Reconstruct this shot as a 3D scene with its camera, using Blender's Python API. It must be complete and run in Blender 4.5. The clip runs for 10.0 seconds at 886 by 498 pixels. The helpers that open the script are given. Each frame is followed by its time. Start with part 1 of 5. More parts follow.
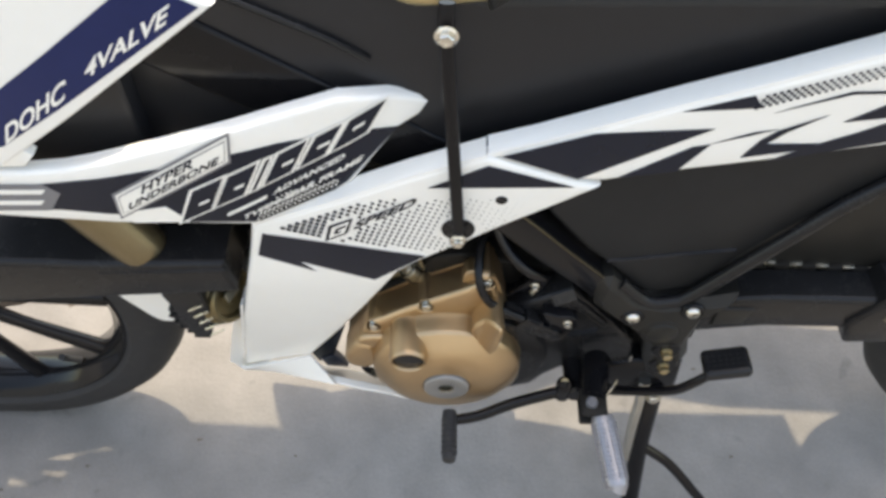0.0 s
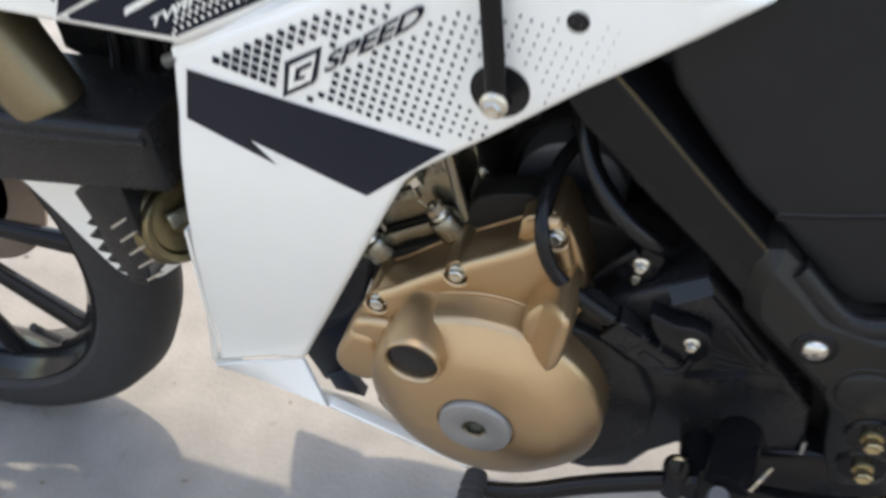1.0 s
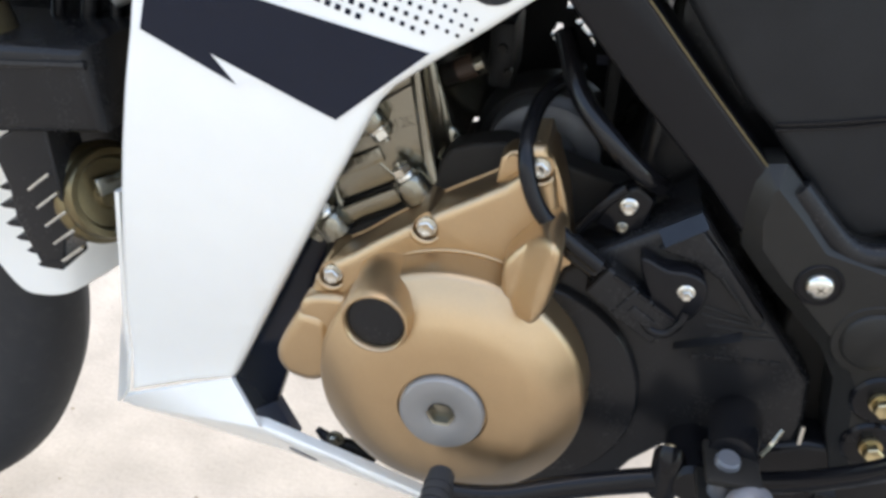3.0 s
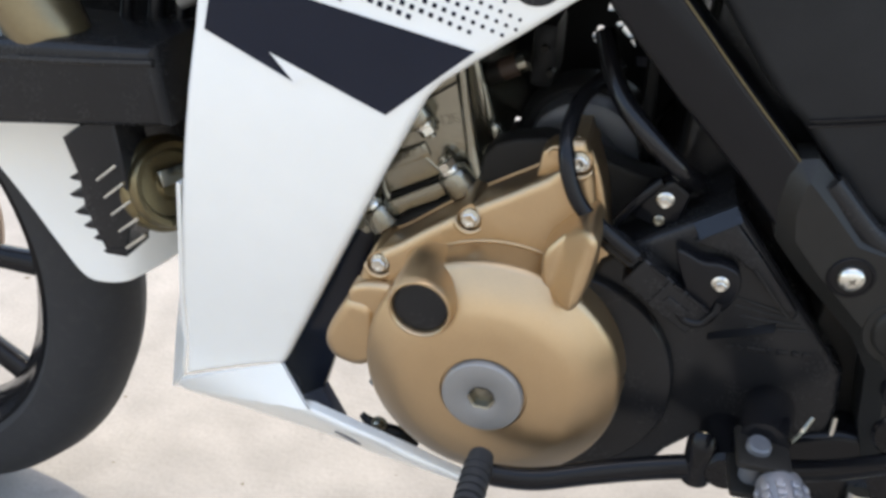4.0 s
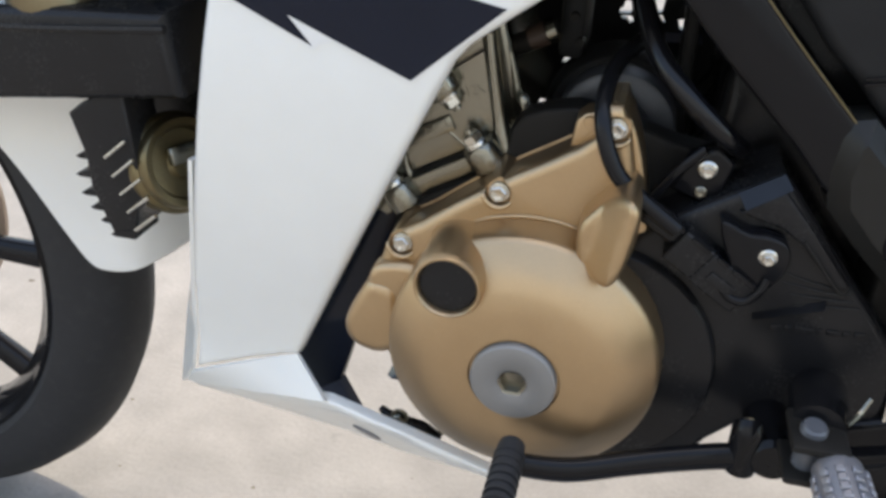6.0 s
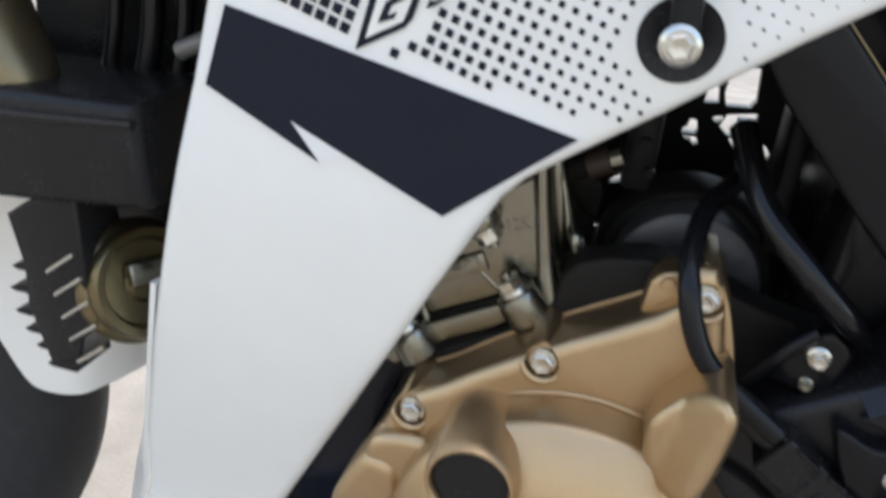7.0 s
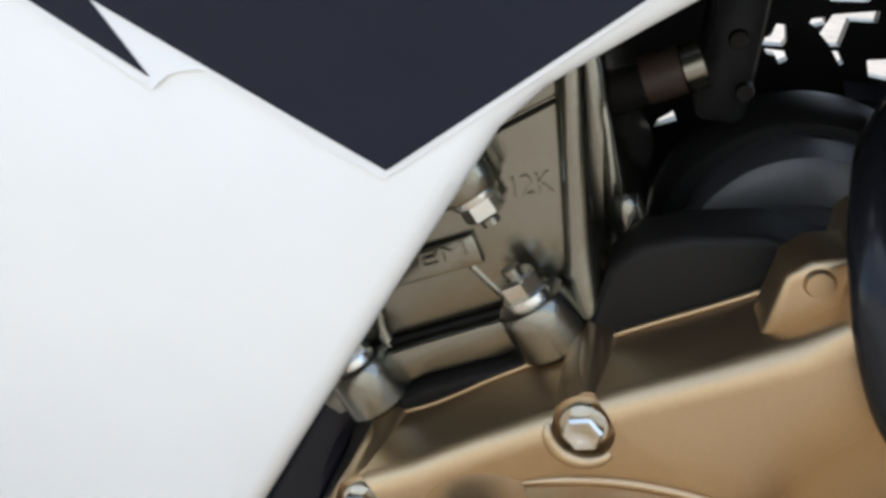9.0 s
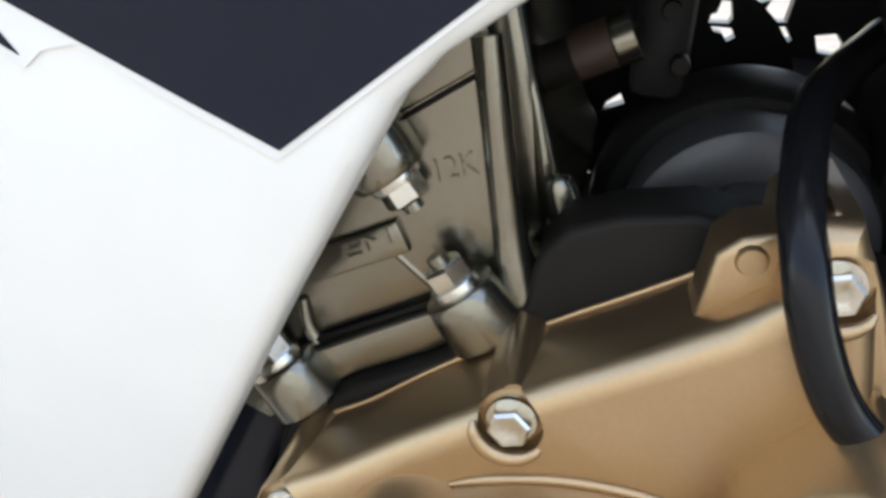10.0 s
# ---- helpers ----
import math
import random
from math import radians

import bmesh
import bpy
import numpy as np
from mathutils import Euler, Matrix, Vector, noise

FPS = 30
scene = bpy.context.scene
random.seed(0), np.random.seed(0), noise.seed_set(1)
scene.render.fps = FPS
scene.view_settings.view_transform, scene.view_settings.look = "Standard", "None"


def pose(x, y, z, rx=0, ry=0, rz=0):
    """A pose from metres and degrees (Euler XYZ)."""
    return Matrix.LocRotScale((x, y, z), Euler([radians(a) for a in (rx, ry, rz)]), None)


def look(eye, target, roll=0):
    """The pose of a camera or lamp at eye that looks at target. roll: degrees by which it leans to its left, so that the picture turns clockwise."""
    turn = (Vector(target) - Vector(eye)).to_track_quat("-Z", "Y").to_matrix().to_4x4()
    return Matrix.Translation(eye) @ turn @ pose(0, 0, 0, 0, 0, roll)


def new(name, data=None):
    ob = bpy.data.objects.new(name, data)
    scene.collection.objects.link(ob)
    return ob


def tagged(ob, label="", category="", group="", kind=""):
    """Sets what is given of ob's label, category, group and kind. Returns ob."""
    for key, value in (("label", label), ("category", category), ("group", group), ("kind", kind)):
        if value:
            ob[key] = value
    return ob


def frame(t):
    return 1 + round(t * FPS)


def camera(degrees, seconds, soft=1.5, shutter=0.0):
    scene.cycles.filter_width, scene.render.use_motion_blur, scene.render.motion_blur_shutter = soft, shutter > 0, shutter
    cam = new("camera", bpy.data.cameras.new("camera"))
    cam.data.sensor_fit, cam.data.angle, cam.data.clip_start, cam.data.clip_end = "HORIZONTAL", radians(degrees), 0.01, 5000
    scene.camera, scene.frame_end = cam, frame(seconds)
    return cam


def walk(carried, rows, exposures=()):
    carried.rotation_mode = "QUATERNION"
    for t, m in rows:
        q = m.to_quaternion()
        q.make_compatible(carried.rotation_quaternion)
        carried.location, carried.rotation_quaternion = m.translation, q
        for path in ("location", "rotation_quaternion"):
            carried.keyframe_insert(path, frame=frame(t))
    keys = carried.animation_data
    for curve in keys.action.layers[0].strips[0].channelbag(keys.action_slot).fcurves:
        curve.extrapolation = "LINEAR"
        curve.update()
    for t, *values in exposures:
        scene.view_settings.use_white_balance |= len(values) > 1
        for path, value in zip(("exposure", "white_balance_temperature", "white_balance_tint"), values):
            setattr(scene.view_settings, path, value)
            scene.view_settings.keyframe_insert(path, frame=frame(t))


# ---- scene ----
cam = camera(55.1, 10.0, soft=3.2, shutter=0.3)
PATH = [
    (0, (-0.006, -0.521, 1.08), (-0.005, 0.655, -0.537), 1.1),
    (0.5, (0.035, -0.504, 1.023), (-0.067, 0.634, -0.618), -0.5),
    (0.6, (0.047, -0.481, 0.976), (-0.145, 0.662, -0.653), -2.6),
    (0.8, (0.072, -0.447, 0.862), (-0.306, 0.795, -0.659), -4.0),
    (1, (0.078, -0.423, 0.753), (-0.374, 0.955, -0.625), -2.9),
    (1.2, (0.092, -0.429, 0.684), (-0.444, 1.083, -0.511), -5.4),
    (1.3, (0.099, -0.427, 0.657), (-0.412, 1.169, -0.436), -3.9),
    (1.5, (0.101, -0.426, 0.636), (-0.364, 1.197, -0.436), -2.1),
    (1.8, (0.088, -0.461, 0.613), (-0.354, 1.267, -0.291), -0.3),
    (2, (0.084, -0.464, 0.629), (-0.333, 1.247, -0.32), 1.0),
    (2.2, (0.075, -0.467, 0.629), (-0.311, 1.219, -0.375), 1.5),
    (3.3, (0.052, -0.481, 0.614), (-0.23, 1.237, -0.37), 3.4),
    (3.5, (0.06, -0.487, 0.61), (-0.256, 1.252, -0.326), 3.0),
    (4, (0.056, -0.497, 0.624), (-0.33, 1.198, -0.365), 2.4),
    (4.5, (0.052, -0.501, 0.601), (-0.335, 1.223, -0.336), 2.8),
    (5, (0.051, -0.491, 0.602), (-0.341, 1.203, -0.387), 2.1),
    (5.2, (0.043, -0.491, 0.599), (-0.334, 1.208, -0.385), 2.3),
    (6.3, (0.042, -0.482, 0.589), (-0.395, 1.238, -0.333), 1.4),
    (6.5, (0.034, -0.46, 0.58), (-0.445, 1.272, -0.298), 1.6),
    (6.8, (0.022, -0.413, 0.576), (-0.423, 1.355, -0.245), 2.6),
    (7, (0.001, -0.393, 0.586), (-0.402, 1.39, -0.225), 6.3),
    (7.2, (-0.010, -0.365, 0.599), (-0.397, 1.385, -0.289), 5.6),
    (7.5, (-0.016, -0.316, 0.543), (-0.496, 1.421, -0.325), 5.5),
    (8, (-0.02, -0.267, 0.528), (-0.543, 1.431, -0.391), 2.9),
    (8.5, (-0.022, -0.266, 0.527), (-0.48, 1.471, -0.351), 3.5),
    (9, (-0.018, -0.257, 0.528), (-0.429, 1.499, -0.337), 4.0),
    (9.5, (-0.012, -0.242, 0.524), (-0.389, 1.531, -0.32), 4.2),
    (10, (-0.007, -0.244, 0.521), (-0.369, 1.523, -0.343), 3.1),
]
walk(cam, [(t, look(eye, target, roll)) for t, eye, target, roll in PATH],
     exposures=[(t, s + 1.78, k + 1100, 8) for t, s, k in ((0, 0.35, 7500), (0.5, 0.35, 7350), (1.0, 0.3, 6750), (1.5, 0.82, 6500), (2.0, 1.1, 6400), (2.2, 1.1, 6400), (3.3, 0.6, 6500), (3.5, 0.6, 6500), (4.0, 0.52, 6500), (4.5, 0.40, 6550), (6.5, 0.25, 6650), (7.5, 0.26, 6400), (8.5, 0.32, 6450), (9.0, 0.55, 6550), (10, 0.7, 6700))])


# ---- world, sun, exposure ----
SUN_TO = Vector((0.08, 0.34, 1.0)).normalized()
world = bpy.data.worlds.new("sky")
scene.world = world
world.use_nodes = True
wn = world.node_tree
sky = wn.nodes.new("ShaderNodeTexSky")
sky.sky_type = "NISHITA"
sky.sun_disc = False
sky.sun_elevation = math.asin(SUN_TO.z)
sky.sun_rotation = math.atan2(SUN_TO.x, SUN_TO.y)
sky.air_density, sky.dust_density, sky.ozone_density = 1.0, 1.6, 1.0
wn.nodes["Background"].inputs["Strength"].default_value = 0.15
wn.links.new(sky.outputs["Color"], wn.nodes["Background"].inputs["Color"])

sun_data = bpy.data.lights.new("sun", "SUN")
sun_data.energy, sun_data.angle, sun_data.color = 1.05, radians(1.2), (1.0, 0.95, 0.87)
sun = new("sun", sun_data)
sun.matrix_world = Matrix.Translation((0, 0, 5)) @ SUN_TO.to_track_quat("Z", "Y").to_matrix().to_4x4()


# ---- materials ----
def material(name, colour, rough=0.5, metal=0.0, coat=0.0, grain=0.0, scale=200.0, spread=0.12, bump=0.0, coat_rough=0.05, dirt=0.0, dirt_colour=(0.3, 0.26, 0.2), specular=0.5):
    """A principled surface with colour and roughness varied at two scales, a fine relief and a little dust."""
    m = bpy.data.materials.new(name)
    m.use_nodes = True
    t = m.node_tree
    b = t.nodes["Principled BSDF"]
    b.inputs["Metallic"].default_value = metal
    b.inputs["Coat Weight"].default_value = coat
    b.inputs["Coat Roughness"].default_value = coat_rough
    b.inputs["Specular IOR Level"].default_value = specular
    co = t.nodes.new("ShaderNodeTexCoord")
    fine, wide = t.nodes.new("ShaderNodeTexNoise"), t.nodes.new("ShaderNodeTexNoise")
    fine.inputs["Scale"].default_value, fine.inputs["Detail"].default_value = scale, 4
    wide.inputs["Scale"].default_value, wide.inputs["Detail"].default_value = scale / 14, 5
    for n in (fine, wide):
        t.links.new(co.outputs["Object"], n.inputs["Vector"])
    both = t.nodes.new("ShaderNodeMath")
    both.operation = "MULTIPLY_ADD"
    both.inputs[1].default_value = 0.5
    t.links.new(fine.outputs["Fac"], both.inputs[0])
    half = t.nodes.new("ShaderNodeMath")
    half.operation = "MULTIPLY"
    half.inputs[1].default_value = 0.5
    t.links.new(wide.outputs["Fac"], half.inputs[0])
    t.links.new(half.outputs[0], both.inputs[2])
    ramp = t.nodes.new("ShaderNodeMapRange")
    ramp.inputs["From Min"].default_value, ramp.inputs["From Max"].default_value = 0.3, 0.7
    ramp.inputs["To Min"].default_value, ramp.inputs["To Max"].default_value = 1 - spread, 1 + spread
    t.links.new(both.outputs[0], ramp.inputs["Value"])
    base = t.nodes.new("ShaderNodeVectorMath")
    base.operation = "SCALE"
    base.inputs[0].default_value = colour
    t.links.new(ramp.outputs["Result"], base.inputs["Scale"])
    last = base.outputs["Vector"]
    if dirt:
        spot = t.nodes.new("ShaderNodeTexNoise")
        spot.inputs["Scale"].default_value, spot.inputs["Detail"].default_value = scale / 5, 6
        t.links.new(co.outputs["Object"], spot.inputs["Vector"])
        cut = t.nodes.new("ShaderNodeMapRange")
        cut.inputs["From Min"].default_value, cut.inputs["From Max"].default_value = 0.5, 0.75
        cut.inputs["To Min"].default_value, cut.inputs["To Max"].default_value = 0.0, dirt
        t.links.new(spot.outputs["Fac"], cut.inputs["Value"])
        mix = t.nodes.new("ShaderNodeMix")
        mix.data_type = "RGBA"
        mix.inputs[7].default_value = (*dirt_colour, 1)
        t.links.new(cut.outputs["Result"], mix.inputs[0])
        t.links.new(last, mix.inputs[6])
        last = mix.outputs[2]
    t.links.new(last, b.inputs["Base Color"])
    rr = t.nodes.new("ShaderNodeMapRange")
    rr.inputs["From Min"].default_value, rr.inputs["From Max"].default_value = 0.3, 0.7
    rr.inputs["To Min"].default_value, rr.inputs["To Max"].default_value = max(0.02, rough * 0.88), min(1, rough * 1.12)
    t.links.new(both.outputs[0], rr.inputs["Value"])
    t.links.new(rr.outputs["Result"], b.inputs["Roughness"])
    if bump:
        bp = t.nodes.new("ShaderNodeBump")
        bp.inputs["Strength"].default_value = bump
        bp.inputs["Distance"].default_value = 0.0006
        t.links.new(fine.outputs["Fac"], bp.inputs["Height"])
        t.links.new(bp.outputs["Normal"], b.inputs["Normal"])
    return m


WHITE = material("white_paint", (0.80, 0.80, 0.765), 0.35, coat=0.5, scale=40, spread=0.02, coat_rough=0.12)
NAVY = material("navy_decal", (0.0058, 0.0092, 0.0195), 0.14, scale=30, spread=0.10, specular=0.26)
BLUE = material("blue_decal", (0.008, 0.016, 0.075), 0.3, scale=60, spread=0.08, specular=0.25)
DECALWHITE = material("white_decal", (0.80, 0.79, 0.74), 0.4, scale=300, spread=0.03)
DECALGREY = material("grey_decal", (0.16, 0.16, 0.17), 0.4, scale=300, spread=0.1)
GOLD = material("gold_paint", (0.47, 0.332, 0.194), 0.42, metal=1.0, coat=0.35, coat_rough=0.22, scale=900, spread=0.06, bump=0.07)
CAST = material("cast_aluminium", (0.255, 0.240, 0.195), 0.24, metal=0.95, scale=500, spread=0.07, bump=0.06)
CASE = material("dark_crankcase", (0.0150, 0.0138, 0.0122), 0.50, scale=700, spread=0.16, bump=0.15, specular=0.16)
STEEL = material("zinc_steel", (0.62, 0.60, 0.54), 0.24, metal=1.0, scale=900, spread=0.08)
BRASS = material("yellow_zinc", (0.50, 0.41, 0.24), 0.34, metal=1.0, scale=900, spread=0.1)
SILVER = material("silver_cap", (0.235, 0.23, 0.222), 0.45, metal=0.4, scale=900, spread=0.05, bump=0.06)
BLACK = material("black_plastic", (0.0125, 0.0125, 0.0132), 0.26, scale=600, spread=0.18, bump=0.05, specular=0.24)
GLOSS = material("black_gloss_paint", (0.0070, 0.0070, 0.0080), 0.13, scale=300, spread=0.1, specular=0.20)
MATTE = material("grey_black_plastic", (0.0165, 0.0158, 0.0142), 0.36, scale=1500, spread=0.14, bump=0.14, specular=0.24)
RUBBER = material("rubber", (0.026, 0.026, 0.027), 0.7, scale=500, spread=0.2, bump=0.3, dirt=0.2, dirt_colour=(0.07, 0.065, 0.06), specular=0.3)
SHINE = material("polished_black_rubber", (0.006, 0.006, 0.007), 0.12, scale=300, spread=0.1, specular=0.30)
FACET = material("polished_black_lacquer", (0.006, 0.007, 0.012), 0.22, coat=0.35, coat_rough=0.12, scale=300, spread=0.1, specular=0.5)
CABLE = material("cable_sheath", (0.008, 0.008, 0.009), 0.20, scale=500, spread=0.1, specular=0.22)
FORK = material("fork_gold", (0.20, 0.16, 0.095), 0.35, metal=0.8, scale=400, spread=0.08)
HORN = material("horn_brass", (0.18, 0.145, 0.08), 0.34, metal=0.9, scale=500, spread=0.15)
BROWNRUB = material("brown_rubber", (0.05, 0.03, 0.02), 0.6, scale=500, spread=0.15)
GREYRUB = material("grey_peg_metal", (0.27, 0.27, 0.29), 0.34, metal=0.6, scale=500, spread=0.1)
DISC = material("brake_disc_steel", (0.42, 0.34, 0.28), 0.35, metal=0.9, scale=300, spread=0.12)
DARKGREY = material("dark_grey_alloy", (0.105, 0.112, 0.125), 0.40, metal=0.3, scale=500, spread=0.1, bump=0.1)
PANEL = material("satin_black_panel", (0.0160, 0.0163, 0.0182), 0.36, scale=900, spread=0.12, bump=0.08, specular=0.3)
DARKPANEL = material("deep_black_panel", (0.0180, 0.0184, 0.0190), 0.42, scale=900, spread=0.15, bump=0.08, specular=0.14)
FILM = material("clear_film", (0.77, 0.77, 0.75), 0.3, coat=0.4, scale=40, spread=0.02, coat_rough=0.1)
PLASTER = material("bounce_plaster", (0.60, 0.605, 0.60), 0.85, scale=6, spread=0.08, specular=0.2)
BLUEBOX = material("blue_grey_plastic", (0.05, 0.06, 0.09), 0.4, scale=300, spread=0.1)


def concrete():
    m = bpy.data.materials.new("concrete")
    m.use_nodes = True
    t = m.node_tree
    b = t.nodes["Principled BSDF"]
    b.inputs["Roughness"].default_value = 0.85
    b.inputs["Specular IOR Level"].default_value = 0.25
    co = t.nodes.new("ShaderNodeTexCoord")
    mixes = None
    for scale, detail, low, high in ((2.2, 6, 0.82, 1.12), (16, 8, 0.86, 1.12), (260, 3, 0.94, 1.06)):
        n = t.nodes.new("ShaderNodeTexNoise")
        n.inputs["Scale"].default_value, n.inputs["Detail"].default_value = scale, detail
        t.links.new(co.outputs["Object"], n.inputs["Vector"])
        r = t.nodes.new("ShaderNodeMapRange")
        r.inputs["From Min"].default_value, r.inputs["From Max"].default_value = 0.3, 0.7
        r.inputs["To Min"].default_value, r.inputs["To Max"].default_value = low, high
        t.links.new(n.outputs["Fac"], r.inputs["Value"])
        if mixes is None:
            mixes = r.outputs["Result"]
        else:
            k = t.nodes.new("ShaderNodeMath")
            k.operation = "MULTIPLY"
            t.links.new(mixes, k.inputs[0])
            t.links.new(r.outputs["Result"], k.inputs[1])
            mixes = k.outputs[0]
    sc = t.nodes.new("ShaderNodeVectorMath")
    sc.operation = "SCALE"
    sc.inputs[0].default_value = (0.205, 0.194, 0.182)
    t.links.new(mixes, sc.inputs["Scale"])
    # dark oil spots and scuffs
    v = t.nodes.new("ShaderNodeTexNoise")
    v.inputs["Scale"].default_value, v.inputs["Detail"].default_value, v.inputs["Distortion"].default_value = 22, 5, 0.6
    t.links.new(co.outputs["Object"], v.inputs["Vector"])
    r = t.nodes.new("ShaderNodeMapRange")
    r.inputs["From Min"].default_value, r.inputs["From Max"].default_value = 0.66, 0.76
    r.inputs["To Min"].default_value, r.inputs["To Max"].default_value = 0.0, 0.45
    t.links.new(v.outputs["Fac"], r.inputs["Value"])
    mix = t.nodes.new("ShaderNodeMix")
    mix.data_type = "RGBA"
    mix.inputs[7].default_value = (0.10, 0.097, 0.093, 1)
    t.links.new(r.outputs["Result"], mix.inputs[0])
    t.links.new(sc.outputs["Vector"], mix.inputs[6])
    t.links.new(mix.outputs[2], b.inputs["Base Color"])
    bp = t.nodes.new("ShaderNodeBump")
    bp.inputs["Strength"].default_value, bp.inputs["Distance"].default_value = 0.4, 0.002
    n = t.nodes.new("ShaderNodeTexNoise")
    n.inputs["Scale"].default_value, n.inputs["Detail"].default_value = 180, 5
    t.links.new(co.outputs["Object"], n.inputs["Vector"])
    t.links.new(n.outputs["Fac"], bp.inputs["Height"])
    t.links.new(bp.outputs["Normal"], b.inputs["Normal"])
    return m


CONCRETE = concrete()
GRIT = material("dry_grit", (0.10, 0.085, 0.065), 0.8, scale=400, spread=0.3)


# ---- builders ----
def part(name, bm, mat, parent=None, label="", smooth=38):
    """Links a bmesh as one mesh object under its thing or part."""
    me = bpy.data.meshes.new(name)
    bmesh.ops.recalc_face_normals(bm, faces=bm.faces)
    bm.to_mesh(me)
    bm.free()
    me.materials.append(mat)
    me.polygons.foreach_set("use_smooth", [True] * len(me.polygons))
    me.set_sharp_from_angle(angle=radians(smooth))
    ob = new(name, me)
    if parent:
        ob.parent = parent
    if label:
        ob["label"] = label
    return ob


def smoothed(points, n=6, closed=False):
    """A Catmull-Rom line through points."""
    p = [Vector(q) for q in points]
    out = []
    count = len(p) if closed else len(p) - 1
    for i in range(count):
        a = p[i - 1] if (i or closed) else p[0] * 2 - p[1]
        b, c = p[i], p[(i + 1) % len(p)]
        d = p[(i + 2) % len(p)] if (closed or i + 2 < len(p)) else c * 2 - b
        for k in range(n):
            s = k / n
            out.append(0.5 * (2 * b + (c - a) * s + (2 * a - 5 * b + 4 * c - d) * s * s + (3 * b - a - 3 * c + d) * s ** 3))
    if not closed:
        out.append(p[-1])
    return out


def rounded(outline, n=5):
    """A closed outline in (x, z) with its corners drawn round."""
    return [(q.x, q.y) for q in smoothed([(x, z, 0.0) for x, z in outline], n, True)]


def carve(ob, bm):
    """Takes the solid of a bmesh out of a part, for good."""
    me = bpy.data.meshes.new("cutter")
    bmesh.ops.recalc_face_normals(bm, faces=bm.faces)
    bm.to_mesh(me)
    bm.free()
    tool = new("cutter", me)
    cut = ob.modifiers.new("pocket", "BOOLEAN")
    cut.object, cut.operation, cut.solver, cut.use_self = tool, "DIFFERENCE", "EXACT", True
    bpy.context.view_layer.update()
    done = bpy.data.meshes.new_from_object(ob.evaluated_get(bpy.context.evaluated_depsgraph_get()))
    ob.modifiers.remove(cut)
    ob.data = done
    bpy.data.objects.remove(tool)
    done.polygons.foreach_set("use_smooth", [True] * len(done.polygons))
    done.set_sharp_from_angle(angle=radians(38))


def tube(points, radius, seg=14, n=6, bm=None, squash=1.0, cap=True):
    """A round bar along a smoothed line; radius may be a list, one for each point."""
    bm = bm or bmesh.new()
    line = smoothed(points, n) if n else [Vector(q) for q in points]
    if isinstance(radius, (list, tuple)):
        radii = [float(q) for q in np.interp(np.linspace(0, len(points) - 1, len(line)), range(len(points)), radius)]
    else:
        radii = [radius] * len(line)
    rings = []
    side = None
    for i, q in enumerate(line):
        d = (line[min(i + 1, len(line) - 1)] - line[max(i - 1, 0)]).normalized()
        if side is None:
            side = d.cross(Vector((0, 1, 0)) if abs(d.y) < 0.9 else Vector((1, 0, 0))).normalized()
        side = (side - d * side.dot(d)).normalized()
        up = d.cross(side)
        rings.append([bm.verts.new(q + radii[i] * (side * math.cos(k * math.tau / seg) + squash * up * math.sin(k * math.tau / seg))) for k in range(seg)])
    for a, b in zip(rings, rings[1:]):
        for k in range(seg):
            bm.faces.new((a[k], a[(k + 1) % seg], b[(k + 1) % seg], b[k]))
    if cap:
        bm.faces.new(rings[0])
        bm.faces.new(list(reversed(rings[-1])))
    return bm


def lathe(profile, x, z, seg=64, bm=None, m=None):
    """Turns a profile of (radius, y) about the line through (x, z) along y."""
    bm = bm or bmesh.new()
    rings = []
    for r, y in profile:
        if r < 1e-6:
            rings.append([bm.verts.new((x, y, z))])
        else:
            rings.append([bm.verts.new((x + r * math.cos(k * math.tau / seg), y, z + r * math.sin(k * math.tau / seg))) for k in range(seg)])
    for a, b in zip(rings, rings[1:]):
        for k in range(seg):
            j = (k + 1) % seg
            if len(a) == 1:
                bm.faces.new((a[0], b[j], b[k]))
            elif len(b) == 1:
                bm.faces.new((a[k], a[j], b[0]))
            else:
                bm.faces.new((a[k], a[j], b[j], b[k]))
    for ring in (rings[0], rings[-1]):
        if len(ring) > 1:
            bm.faces.new(ring)
    if m:
        bmesh.ops.transform(bm, matrix=m, verts=bm.verts)
    return bm


